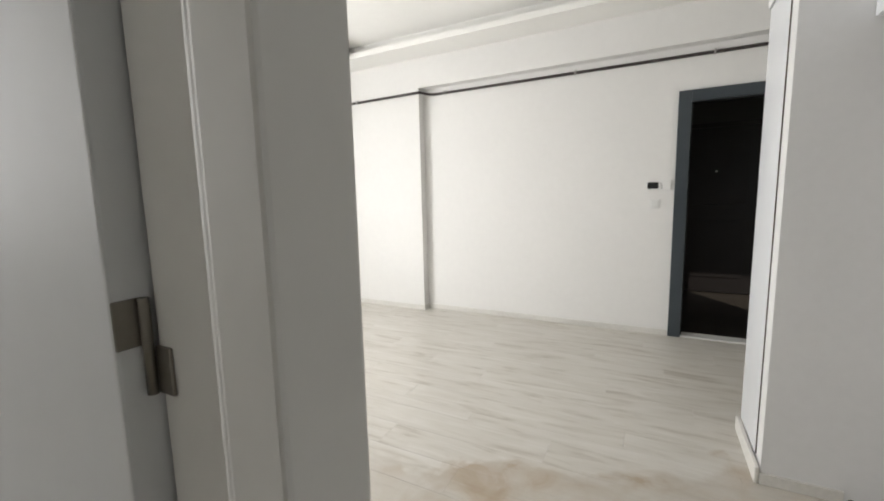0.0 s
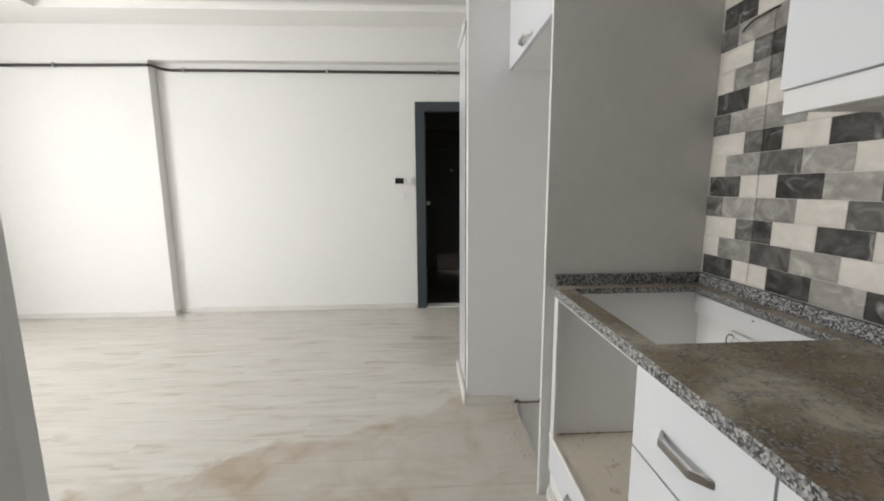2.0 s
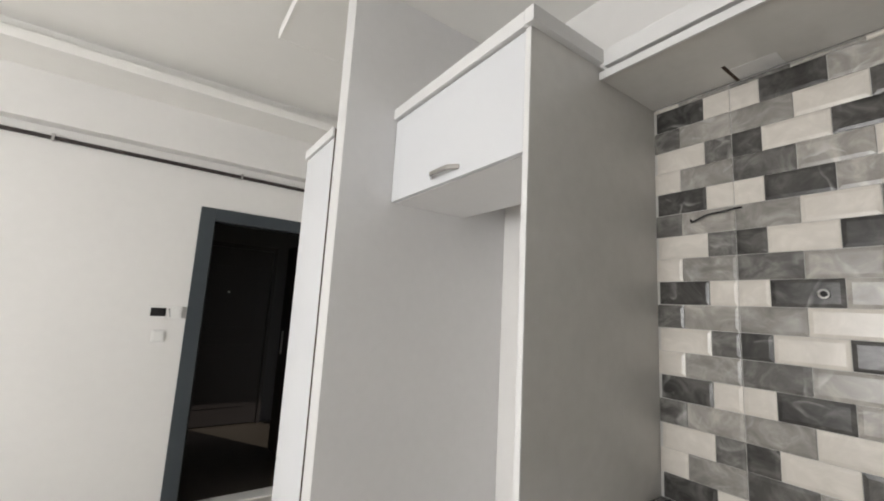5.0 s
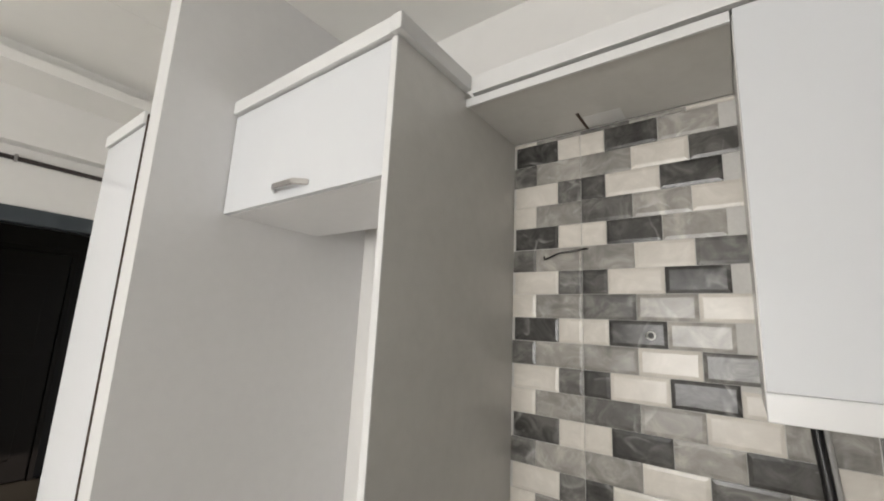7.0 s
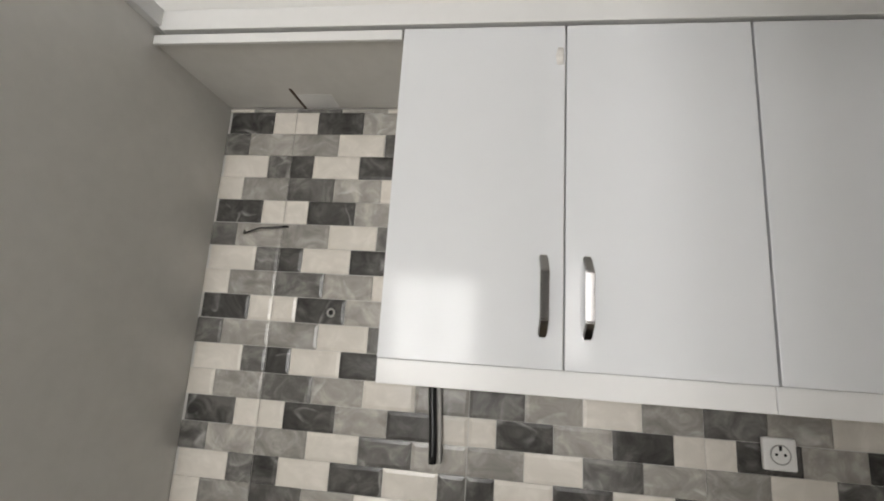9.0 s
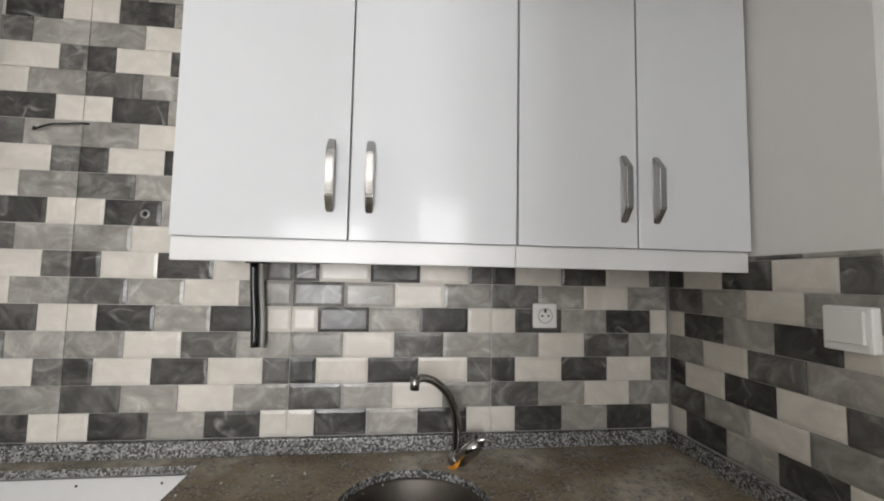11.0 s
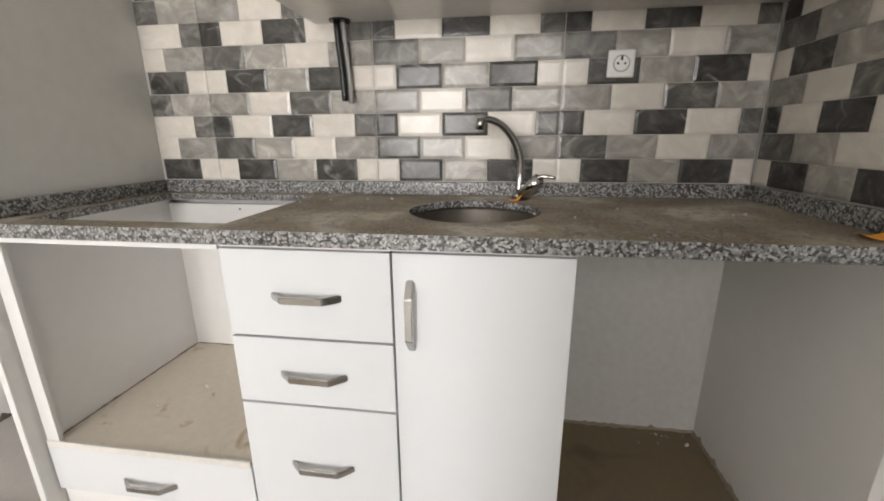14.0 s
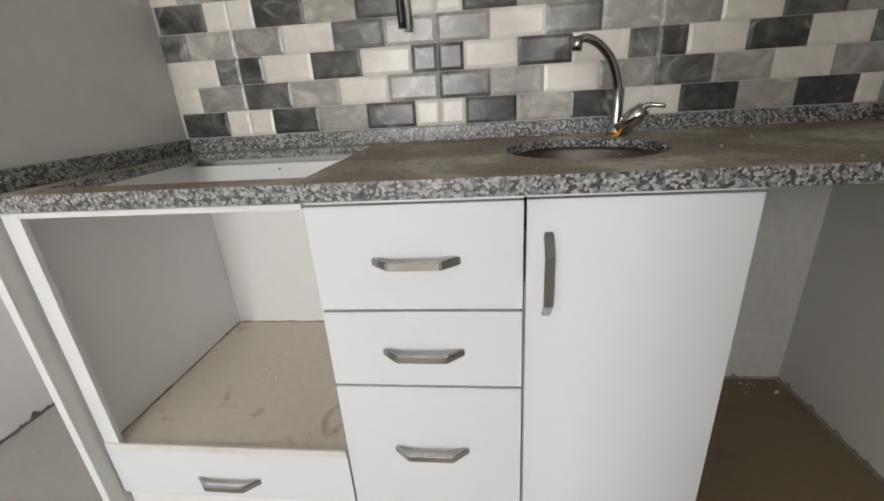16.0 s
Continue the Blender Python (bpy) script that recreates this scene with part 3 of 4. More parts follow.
def pantry_door():
    """Door beside the tiled pier, only its casing is seen."""
    ob = tagged(new("door_3", finish("door_3", box(PIER - 0.025, PIER + 0.015, 2.062, 2.086, 0, 2.12, 0.004), FRAMEPAINT)), "off-white door casing beside the tiled pier", kind="structure")
    part("jamb", box(PIER - 0.012, PIER + 0.023, 1.99, 2.061, 0, 2.1, 0.003), FRAMEPAINT, ob)
    part("door_leaf", box(STUB_X + 0.02, PIER - 0.015, 1.975, 2.015, 0.01, 2.08, 0.004), LEAF, ob)


pantry_door()

# ---- kitchen furniture ----
GAP = 0.002
FRONT = 2.722     # base fronts
UFRONT = 2.978    # wall unit fronts


def handle(parent, centre, along, length=0.162):
    """A bow handle of flat bar with slanting ends, on a front that faces -x."""
    bm = bmesh.new()
    half, out, th, wd = length / 2, 0.028, 0.008, 0.017
    outer = [(-half, 0), (-half + 0.034, out), (half - 0.034, out), (half, 0)]
    inner = [(half - 0.011, 0), (half - 0.038, out - th), (-half + 0.038, out - th), (-half + 0.011, 0)]
    rows = []
    for s in (-wd / 2, wd / 2):
        row = []
        for a, o in outer + inner:
            p = Vector((-o, a, s)) if along == "y" else Vector((-o, s, a))
            row.append(bm.verts.new(Vector(centre) + p))
        rows.append(row)
    n = len(rows[0])
    for k in range(n):
        bm.faces.new((rows[0][k], rows[0][(k + 1) % n], rows[1][(k + 1) % n], rows[1][k]))
    for r in rows:
        for q in ((0, 1, 6, 7), (1, 2, 5, 6), (2, 3, 4, 5)):
            bm.faces.new([r[i] for i in q])
    bmesh.ops.recalc_face_normals(bm, faces=bm.faces[:])
    bmesh.ops.bevel(bm, geom=[e for e in bm.edges if e.calc_face_angle(0) > 0.3], offset=0.0022, segments=3, affect="EDGES")
    return part("handle", bm, CHROME, parent, "polished steel bow handle")


def front(parent, name, x, y0, y1, z0, z1, label=""):
    return part(name, box(x, x + 0.018, y0 + GAP, y1 - GAP, z0 + GAP, z1 - GAP, 0.0015), LACQUER, parent, label)


def drawer_unit():
    y0, y1 = 3.132, 3.511
    t = thing("drawer_cabinet", (3.0, (y0 + y1) / 2, 0), "white lacquered base cabinet with three drawers", "cabinet")
    part("body", box(FRONT + 0.021, EAST - 0.02, y0 + 0.024, y1 - 0.001, 0.09, 0.8645), INNER, t)
    for z0, z1, hz in ((0.640, 0.844, 0.739), (0.468, 0.638, 0.549), (0.124, 0.466, 0.301)):
        d = front(t, "drawer_front", FRONT, y0, y1, z0, z1)
        handle(d, (FRONT, 3.321, hz), "y")
    part("rail", box(FRONT + 0.003, FRONT + 0.021, y0 + 0.001, y1 - 0.001, 0.8455, 0.8525), EDGE, t)


def door_unit():
    y0, y1 = 2.768, 3.131
    t = thing("sink_cabinet", (3.0, (y0 + y1) / 2, 0), "white lacquered sink cabinet with one door", "cabinet")
    bm = box(FRONT + 0.021, EAST - 0.02, y0 + 0.001, y0 + 0.019, 0.0, 0.8645)
    box(FRONT + 0.021, EAST - 0.02, y1 - 0.019, y1 - 0.001, 0.0, 0.685, 0, bm)
    box(FRONT + 0.021, EAST - 0.02, y0 + 0.019, y1 - 0.019, 0.09, 0.108, 0, bm)
    part("body", bm, INNER, t)
    d = front(t, "door", FRONT, y0, y1, 0.124, 0.845)
    handle(d, (FRONT, 3.093, 0.708), "z")
    part("rail", box(FRONT + 0.003, FRONT + 0.021, y0 + 0.001, y1 - 0.001, 0.8465, 0.8525), EDGE, t)


def oven_unit():
    y0, y1 = 3.512, 4.113
    t = thing("oven_cabinet", (3.0, (y0 + y1) / 2, 0), "white oven housing, empty, with one drawer below", "cabinet")
    part("side_panel", box(FRONT + 0.012, EAST - 0.02, y1 - 0.02, y1, 0.0, 0.8645), PALE, t)
    part("side_panel", box(FRONT + 0.02, EAST - 0.02, y0, y0 + 0.004, 0.0, 0.8645), INNER, t)
    part("edge_strip", box(FRONT, FRONT + 0.012, y1 - 0.046, y1 - 0.008, 0.268, 0.849, 0.001), EDGE, t)
    part("top_rail", box(FRONT, FRONT + 0.018, y0, y1 - 0.046, 0.838, 0.849, 0.001), EDGE, t)
    part("shelf", box(FRONT + 0.004, EAST - 0.022, y0 + 0.004, y1 - 0.02, 0.268, 0.283), DUSTY, t, "dusty shelf")
    part("shelf_edge", box(FRONT - 0.004, FRONT + 0.004, y0 + 0.002, y1 - 0.008, 0.2705, 0.288, 0.002), SKIRT, t)
    part("back_rail", box(EAST - 0.04, EAST - 0.022, y0 + 0.004, y1 - 0.02, 0.775, 0.845), EDGE, t)
    for ys in (3.818, 3.617):
        part("screw", tube([(EAST - 0.0398, ys, 0.828), (EAST - 0.041, ys, 0.828)], 0.0032, 10), SLOT, t, "dark screw head")
    part("back_panel", box(EAST - 0.022, EAST - 0.016, y0 + 0.004, y1 - 0.02, 0.283, 0.775), INNER, t)
    d = front(t, "drawer_front", FRONT, y0, y1, 0.124, 0.269)
    handle(d, (FRONT, 3.816, 0.182), "y")


def plinth():
    t = thing("plinth", (FRONT, 3.4, 0), "white plinth board with a wood-look skirting under the base cabinets", "plinth")
    part("board", box(FRONT + 0.005, FRONT + 0.02, 2.77, 4.1, 0.0, 0.1235, 0.001), EDGE, t)
    sk = box(FRONT - 0.008, FRONT + 0.004, 2.77, 4.098, 0.0, 0.048, 0.003)
    box(FRONT - 0.003, FRONT + 0.004, 2.77, 4.098, 0.048, 0.062, 0.003, sk)
    part("skirting", sk, SKIRT, t, "off-white wood-look skirting")


drawer_unit()
door_unit()
oven_unit()
plinth()

# worktop with the hob cut-out and the round sink hole
SX, SY, SR = 2.996, 2.982, 0.167
CT0, CT1, CF, CB = 0.850, 0.885, 2.708, EAST - 0.012


def worktop():
    t = thing("worktop", (3.0, 3.1, CT0), "speckled grey granite worktop under a film of brown dust", "worktop")
    bm = bmesh.new()
    hx0, hx1, hy0, hy1 = 2.77, 3.224, 3.518, 4.045
    ys = [SOUTH - 0.005, SY - 0.24, SY + 0.24, hy0, hy1, PANEL - 0.001]

    def quad(x0, x1, y0, y1):
        bm.faces.new([bm.verts.new((x, y, CT1)) for x, y in ((x0, y0), (x1, y0), (x1, y1), (x0, y1))])

    quad(CF, CB, ys[0], ys[1])
    quad(CF, CB, ys[2], ys[3])
    quad(CF, CB, ys[4], ys[5])
    quad(CF, hx0, hy0, hy1)
    quad(hx1, CB, hy0, hy1)
    corner = [math.atan2(y - SY, x - SX) for x in (CF, CB) for y in (ys[1], ys[2])]
    angles = sorted(corner + [k * math.pi / 32 - math.pi for k in range(64)])
    ring = []
    for a in angles:
        c, s = math.cos(a), math.sin(a)
        d = min([((CB if c > 0 else CF) - SX) / c if abs(c) > 1e-6 else 9, ((ys[2] if s > 0 else ys[1]) - SY) / s if abs(s) > 1e-6 else 9])
        ring.append((bm.verts.new((SX + SR * c, SY + SR * s, CT1)), bm.verts.new((SX + d * c, SY + d * s, CT1))))
    for a, b in zip(ring, ring[1:] + ring[:1]):
        bm.faces.new((a[0], a[1], b[1], b[0]))
    bmesh.ops.remove_doubles(bm, verts=bm.verts[:], dist=0.0004)
    top = bm.faces[:]
    for f in top:
        f.material_index = 1
    low = bmesh.ops.extrude_face_region(bm, geom=top, use_keep_orig=True)["geom"]
    bmesh.ops.translate(bm, verts=[v for v in low if isinstance(v, bmesh.types.BMVert)], vec=(0, 0, -0.02))
    for f in bm.faces:
        f.normal_update()
        f.material_index = 1 if abs(f.normal.z) > 0.9 and f.calc_center_median().z > CT1 - 0.001 else 0
    part("slab", bm, (GRANITE, GRANITE_DUSTY), t)
    part("nosing", box(CF, CF + 0.03, SOUTH - 0.003, PANEL - 0.002, CT0 + 0.003, CT1 - 0.0202, 0.001), GRANITE, t)
    part("upstand", box(CB - 0.02, CB, SOUTH + 0.02, PANEL - 0.021, CT1, 0.926, 0.002), GRANITE, t)
    part("upstand", box(CF + 0.012, CB, PANEL - 0.021, PANEL - 0.001, CT1, 0.926, 0.002), GRANITE, t)
    part("upstand", box(CF + 0.03, CB, SOUTH, SOUTH + 0.02, CT1, 0.926, 0.002), GRANITE, t)


worktop()


def sink():
    t = thing("sink", (SX, SY, CT0 - 0.16), "round stainless steel sink bowl set under the worktop", "sink")
    bm = bmesh.new()
    prof = [(SR + 0.02, CT0 + 0.0145), (SR + 0.003, CT0 + 0.0145), (SR - 0.002, CT0 + 0.005), (SR - 0.012, CT0 - 0.10), (SR - 0.035, CT0 - 0.14), (SR - 0.08, CT0 - 0.155), (0.03, CT0 - 0.16)]
    rings = [[bm.verts.new((SX + r * math.cos(k * math.pi / 24), SY + r * math.sin(k * math.pi / 24), z)) for k in range(48)] for r, z in prof]
    for a, b in zip(rings, rings[1:]):
        for k in range(48):
            bm.faces.new((a[k], a[(k + 1) % 48], b[(k + 1) % 48], b[k])).smooth = True
    part("bowl", bm, BOWL, t)
    part("drain", tube([(SX, SY, CT0 - 0.175), (SX, SY, CT0 - 0.162), (SX, SY, CT0 - 0.158)], [0.034, 0.034, 0.028], 24), CHROME, t)


sink()


def tap():
    t = thing("kitchen_tap", (3.195, 2.86, CT1), "chrome mixer tap with a curved swivel spout", "tap")
    part("base", tube([(3.195, 2.858, CT1), (3.195, 2.858, CT1 + 0.012), (3.195, 2.858, CT1 + 0.03)], [0.027, 0.026, 0.02], 24), CHROME, t)
    spout = smooth_line([(3.198, 2.862, CT1 + 0.02), (3.199, 2.861, 0.96), (3.196, 2.866, 1.01), (3.186, 2.888, 1.062), (3.171, 2.922, 1.098), (3.157, 2.956, 1.112), (3.15, 2.975, 1.108)], 5)
    part("spout", tube(spout, [0.0125 - 0.003 * k / len(spout) for k in range(len(spout))], 14), CHROME, t)
    part("aerator", tube([(3.15, 2.977, 1.116), (3.149, 2.979, 1.085)], 0.0125, 16), CHROME, t)
    part("body", tube([(3.182, 2.855, CT1 + 0.012), (3.165, 2.822, CT1 + 0.05), (3.158, 2.808, CT1 + 0.066)], [0.021, 0.021, 0.017], 20), CHROME, t)
    lever = smooth_line([(3.158, 2.815, CT1 + 0.066), (3.152, 2.796, CT1 + 0.072), (3.145, 2.765, CT1 + 0.068)], 4)
    part("lever", tube(lever, [0.008, 0.0075, 0.007, 0.0065, 0.006, 0.0055, 0.005, 0.005, 0.0045], 10), CHROME, t)


tap()


def scrap(name, centre, size, curl, turn, label):
    """A curled strip of tape or peel, with some thickness."""
    bm = bmesh.new()
    rows = []
    for j in range(2):
        row = []
        for i in range(9):
            u = i / 8 - 0.5
            w = (0.5 + 0.5 * math.cos(u * 2.6)) * size * 0.28
            for s in (-1, 1):
                p = Vector((u * size, s * w, curl * size * (2 * u) ** 2 * (1 if u > 0 else 0.25) + 0.002 * j + 0.0015))
                row.append(bm.verts.new(Matrix.Rotation(turn, 3, "Z") @ p + Vector(centre)))
        rows.append(row)
    for r in rows:
        for i in range(8):
            bm.faces.new((r[2 * i], r[2 * i + 1], r[2 * i + 3], r[2 * i + 2]))
    for i in range(8):
        for s in (0, 1):
            bm.faces.new((rows[0][2 * i + s], rows[0][2 * i + 2 + s], rows[1][2 * i + 2 + s], rows[1][2 * i + s]))
    return solid(name, bm, ORANGE, label, "peel", centre)


scrap("orange_scrap", (2.768, 2.243, CT1), 0.072, 0.36, radians(-88), "curled orange scrap lying on the worktop corner")
scrap("orange_scrap", (3.158, 2.874, CT1), 0.032, 0.45, radians(-70), "small orange scrap at the foot of the tap")


# ---- wall units ----
def wall_unit(y0, y1, mid, hys, label):
    t = thing("wall_cabinet", (3.1, (y0 + y1) / 2, 1.395), label, "cabinet", "wall cabinets over the worktop")
    part("body", box(UFRONT + 0.02, EAST - 0.001, y0, y1, 1.403, 2.169), MELAMINE, t, "grey melamine carcass")
    part("bottom_rail", box(UFRONT + 0.012, UFRONT + 0.03, y0, y1, 1.395, 1.4435, 0.002), EDGE, t)
    for a, b, hy in ((y0, mid, hys[0]), (mid, y1, hys[1])):
        d = front(t, "door", UFRONT, a, b, 1.443, 2.170)
        handle(d, (UFRONT, hy, 1.583), "z")
        if b == 3.497:
            smear = tube([(UFRONT, 3.150, 2.075), (UFRONT, 3.151, 2.095), (UFRONT, 3.149, 2.115)], [0.007, 0.009, 0.006], 10)
            bmesh.ops.scale(smear, vec=(0.04, 1, 1), space=Matrix.Translation((-UFRONT, 0, 0)), verts=smear.verts[:])
            part("smear", smear, SMUDGE, d, "pale adhesive smear")
    return t


wall_unit(2.766, 3.497, 3.138, (3.095, 3.178), "white lacquered two-door wall cabinet over the sink")
wall_unit(2.186, 2.765, 2.477, (2.431, 2.512), "narrower white lacquered two-door wall cabinet beside the pier")


def crown():
    t = thing("cabinet_crown", (3.0, 3.1, 2.165), "white crown board along the top of the wall cabinets", "trim")
    part("face", box(UFRONT - 0.006, UFRONT + 0.014, 2.18, PANEL - 0.02, 2.175, 2.228, 0.002), EDGE, t)
    part("face_return", box(2.672, UFRONT - 0.006, PANEL - 0.004 - 0.016, PANEL - 0.004 + 0.016, 2.184, 2.228, 0.002), EDGE, t)
    part("top_board", box(UFRONT + 0.014, EAST - 0.001, 2.18, PANEL - 0.02, 2.2, 2.216), EDGE, t)
    s = thing("hood_board", (3.1, 3.8, 2.145), "grey board over the hob space with a cut slot", "panel")
    part("board", box(UFRONT + 0.006, TILE - 0.004, 3.499, PANEL - 0.001, 2.147, 2.163), MELAMINE, s)
    part("edge_strip", box(UFRONT - 0.002, UFRONT + 0.006, 3.499, PANEL - 0.001, 2.141, 2.165, 0.001), EDGE, s)
    part("slot", box(3.18, 3.287, 3.861, 3.870, 2.1455, 2.147), RAWEDGE, s, "dark cut slot")
    part("patch", box(3.21, 3.284, 3.755, 3.861, 2.1462, 2.147), EDGE, s, "white patch")


crown()


def fridge_surround():
    p = thing("side_panel", (3.0, PANEL + 0.01, 0), "grey melamine end panel with a white front edge", "panel")
    part("board", box(2.69, EAST - 0.001, PANEL, PANEL + 0.019, 0, 2.183), MELAMINE, p)
    part("edge_strip", box(2.686, 2.69, PANEL, PANEL + 0.019, 0, 2.183, 0.001), EDGE, p)
    c = thing("fridge_cabinet", (3.0, 4.49, 1.843), "white lacquered flap cabinet over the empty fridge bay", "cabinet")
    part("body", box(2.707, 3.05, PANEL + 0.02, TALL - 0.001, 1.845, 2.183), PALE, c)
    d = front(c, "flap", 2.687, PANEL + 0.018, TALL - 0.001, 1.843, 2.18)
    handle(d, (2.687, 4.478, 1.876), "y")
    part("crown", box(2.674, 2.694, PANEL + 0.014, TALL - 0.001, 2.184, 2.228, 0.002), EDGE, c)
    part("top_board", box(2.694, EAST - 0.001, PANEL + 0.014, TALL - 0.001, 2.19, 2.205), EDGE, c)
    p = thing("divider_board", (2.9, TALL + 0.01, 0), "ceiling-high pale melamine panel with a white front edge", "panel")
    part("board", box(2.479, EAST - 0.001, TALL, TALL + 0.018, 0, DROP - 0.001), PALE, p)
    part("edge_strip", box(2.475, 2.479, TALL, 4.932, 0, DROP - 0.001, 0.001), EDGE, p)
    part("filler", box(2.479, 2.6, TALL + 0.018, 4.932, 0, DROP - 0.001), EDGE, p)
    part("skirting", box(2.47, 2.742, TALL - 0.012, TALL, 0, 0.05, 0.003), SKIRT, p, "short off-white skirting piece")
    c = thing("tall_cabinet", (2.87, 5.06, 0), "tall white lacquered cupboard beside the panel", "cabinet")
    part("body", box(2.489, EAST - 0.001, 4.94, 5.28, 0.0, 2.115), INNER, c)
    d = front(c, "door", 2.470, 4.935, 5.282, 0.075, 2.083)
    part("raw_edge", box(2.471, 2.487, 4.9335, 4.9368, 0.08, 2.118), RAWEDGE, d, "dark raw chipboard edge")
    part("crown", box(2.462, 2.484, 4.937, 5.29, 2.086, 2.126, 0.002), EDGE, c)
    part("skirting", box(2.451, 2.469, TALL - 0.012, 5.295, 0.0, 0.075, 0.005), SKIRT, c, "off-white skirting board")


fridge_surround()
structure("trim_nook", box(2.739, 2.762, 4.14, TALL - 0.012, -0.01, 0.003, 0.002), STRIP, "grey joint between laminate and fridge bay floor")

# ---- fittings on the tiles ----
def socket(name, centre, size, label, holes=1):
    """A socket outlet on a wall that faces -x."""
    x, y, z = centre
    t = thing(name, centre, label, "socket")
    h, w = size / 2, size / 2 * (1 if holes == 1 else 1.6)
    part("plate", box(x - 0.012, x, y - w, y + w, z - h, z + h, 0.006), PLASTIC, t)
    for k in range(holes):
        yc = y + (k - (holes - 1) / 2) * 0.056
        part("well", tube([(x - 0.0125, yc, z), (x - 0.0135, yc, z)], [0.022, 0.021], 24), PLASTIC, t)
        # Grey ring added to draw the shadow where the well meets the plate.
        part("rim", tube([(yy and x - 0.014, yc + 0.0215 * math.cos(a), z + 0.0215 * math.sin(a)) for yy, a in ((1, q * math.pi / 12) for q in range(25))], 0.0014, 6), STEEL, t, "grey ring drawn as the shadow at the well's rim")
        for s in (-1, 1):
            part("pin_hole", tube([(x - 0.0137, yc + 0.0095 * s, z), (x - 0.0142, yc + 0.0095 * s, z)], 0.0034, 10), SLOT, t, "dark pin hole")
        if holes == 1:
            part("earth_clip", box(x - 0.0146, x - 0.0135, yc - 0.003, yc + 0.003, z + 0.009, z + 0.02), SLOT, t, "dark earth clip")
    return t


socket("socket_outlet", (TILE - 0.007, 2.59, 1.263), 0.074, "white socket outlet on the tiled splashback")
socket("double_socket_outlet", (EAST - 0.022, 3.852, 0.725), 0.078, "white double socket outlet at the back of the oven housing", 2)
wall_switch("light_switch", (2.764, SOUTH - 0.004, 1.289), "+y", "white surface-mounted rocker switch on the tiled pier", 0.084)

hose = thing("black_hose", (3.24, 3.41, 1.395), "black hose and a thin grey one hanging from the wall cabinet", "hose")
part("hose", tube(smooth_line([(3.25, 3.415, 1.405), (3.252, 3.412, 1.33), (3.25, 3.405, 1.25), (3.248, 3.402, 1.175)], 4), 0.0105, 12), BLACK, hose)
part("hose", tube(smooth_line([(3.262, 3.4, 1.405), (3.266, 3.397, 1.33), (3.265, 3.391, 1.25), (3.262, 3.388, 1.172)], 4), 0.007, 12), STRIP, hose, "thin grey hose")
part("grommet", tube([(3.253, 3.405, 1.405), (3.253, 3.405, 1.398)], 0.032, 20), BLACK, hose)

wire = solid("loose_wire", tube(smooth_line([(3.282, 4.005, 1.752), (3.274, 4.0, 1.742), (3.268, 3.985, 1.745), (3.266, 3.95, 1.757), (3.268, 3.915, 1.76), (3.274, 3.885, 1.766), (3.284, 3.872, 1.768)], 4), 0.0028, 8), BLACK, "thin dark blue wire end sticking out of the tiles", "wire", (3.282, 3.94, 1.755))
solid("loose_wire", tube(smooth_line([(EAST - 0.038, 3.9 + 0.022 * math.sin(a), 0.727 + 0.026 * math.cos(a)) for a in (-0.5, 0.2, 0.9, 1.6, 2.3, 3.0)], 4), 0.0018, 8), BLACK, "thin black wire curled beside the double socket", "wire", (EAST - 0.038, 3.91, 0.727))
hole = thing("cable_outlet", (TILE - 0.006, 3.715, 1.527), "small round grey cable outlet in a tile", "outlet")
part("ring", tube([(TILE - 0.0065, 3.715 + 0.010 * math.cos(q * math.pi / 12), 1.527 + 0.010 * math.sin(q * math.pi / 12)) for q in range(25)], 0.003, 8), STEEL, hole)
part("plug", tube([(TILE - 0.0055, 3.715, 1.527), (TILE - 0.0085, 3.715, 1.527)], 0.005, 12), SLOT, hole)

# crumbs, dirt, and one gap shadow drawn as a ridge
rng = random.Random(5)


def crumbs(name, n, x0, x1, y0, y1, z, size, mat, label):
    bm = bmesh.new()
    for k in range(n):
        s = size * rng.choice((0.3, 0.4, 0.5, 0.7, 1.0, 1.4))
        if k % 7 == 0:
            cx, cy = rng.uniform(x0, x1), rng.uniform(y0, y1)
        px = min(x1, max(x0, rng.gauss(cx, (x1 - x0) * 0.16)))
        py = min(y1, max(y0, rng.gauss(cy, (y1 - y0) * 0.09)))
        m = Matrix.LocRotScale((px, py, z + s * 0.25), Euler((rng.random() * 6, rng.random() * 6, rng.random() * 6)), (s, s * rng.uniform(0.5, 1), s * 0.6))
        bmesh.ops.create_icosphere(bm, subdivisions=1, radius=0.5, matrix=m)
    ob = new(name, finish(name, bm, mat))
    return tagged(ob, label, "debris", kind="stuff")


def ragged(name, a, b, up, out, width, height, mat, label, seed):
    """A low uneven ridge of dirt, plaster or drawn gap shadow along the foot of a wall, from a to b."""
    bm = bmesh.new()
    a, b, up, out = Vector(a), Vector(b), Vector(up), Vector(out)
    n = max(12, int((b - a).length / 0.008))
    rows = []
    for k in range(n + 1):
        p = a.lerp(b, k / n)
        h = height * (0.35 + 1.3 * max(0.0, noise.noise(Vector((k * 0.23, seed, 0))) + 0.35 * noise.noise(Vector((k * 0.9, seed, 3)))))
        w = width * (0.4 + 1.2 * abs(noise.noise(Vector((k * 0.17, seed + 7, 1)))))
        rows.append([bm.verts.new(q) for q in (p + out * w, p + out * w * 0.45 + up * h * 0.6, p + up * h, p)])
    for r, q in zip(rows, rows[1:]):
        for i in range(4):
            bm.faces.new((r[i], r[(i + 1) % 4], q[(i + 1) % 4], q[i]))
    bm.faces.new(rows[0])
    bm.faces.new(rows[-1][::-1])
    return tagged(new(name, finish(name, bm, mat)), label, "debris", kind="stuff")


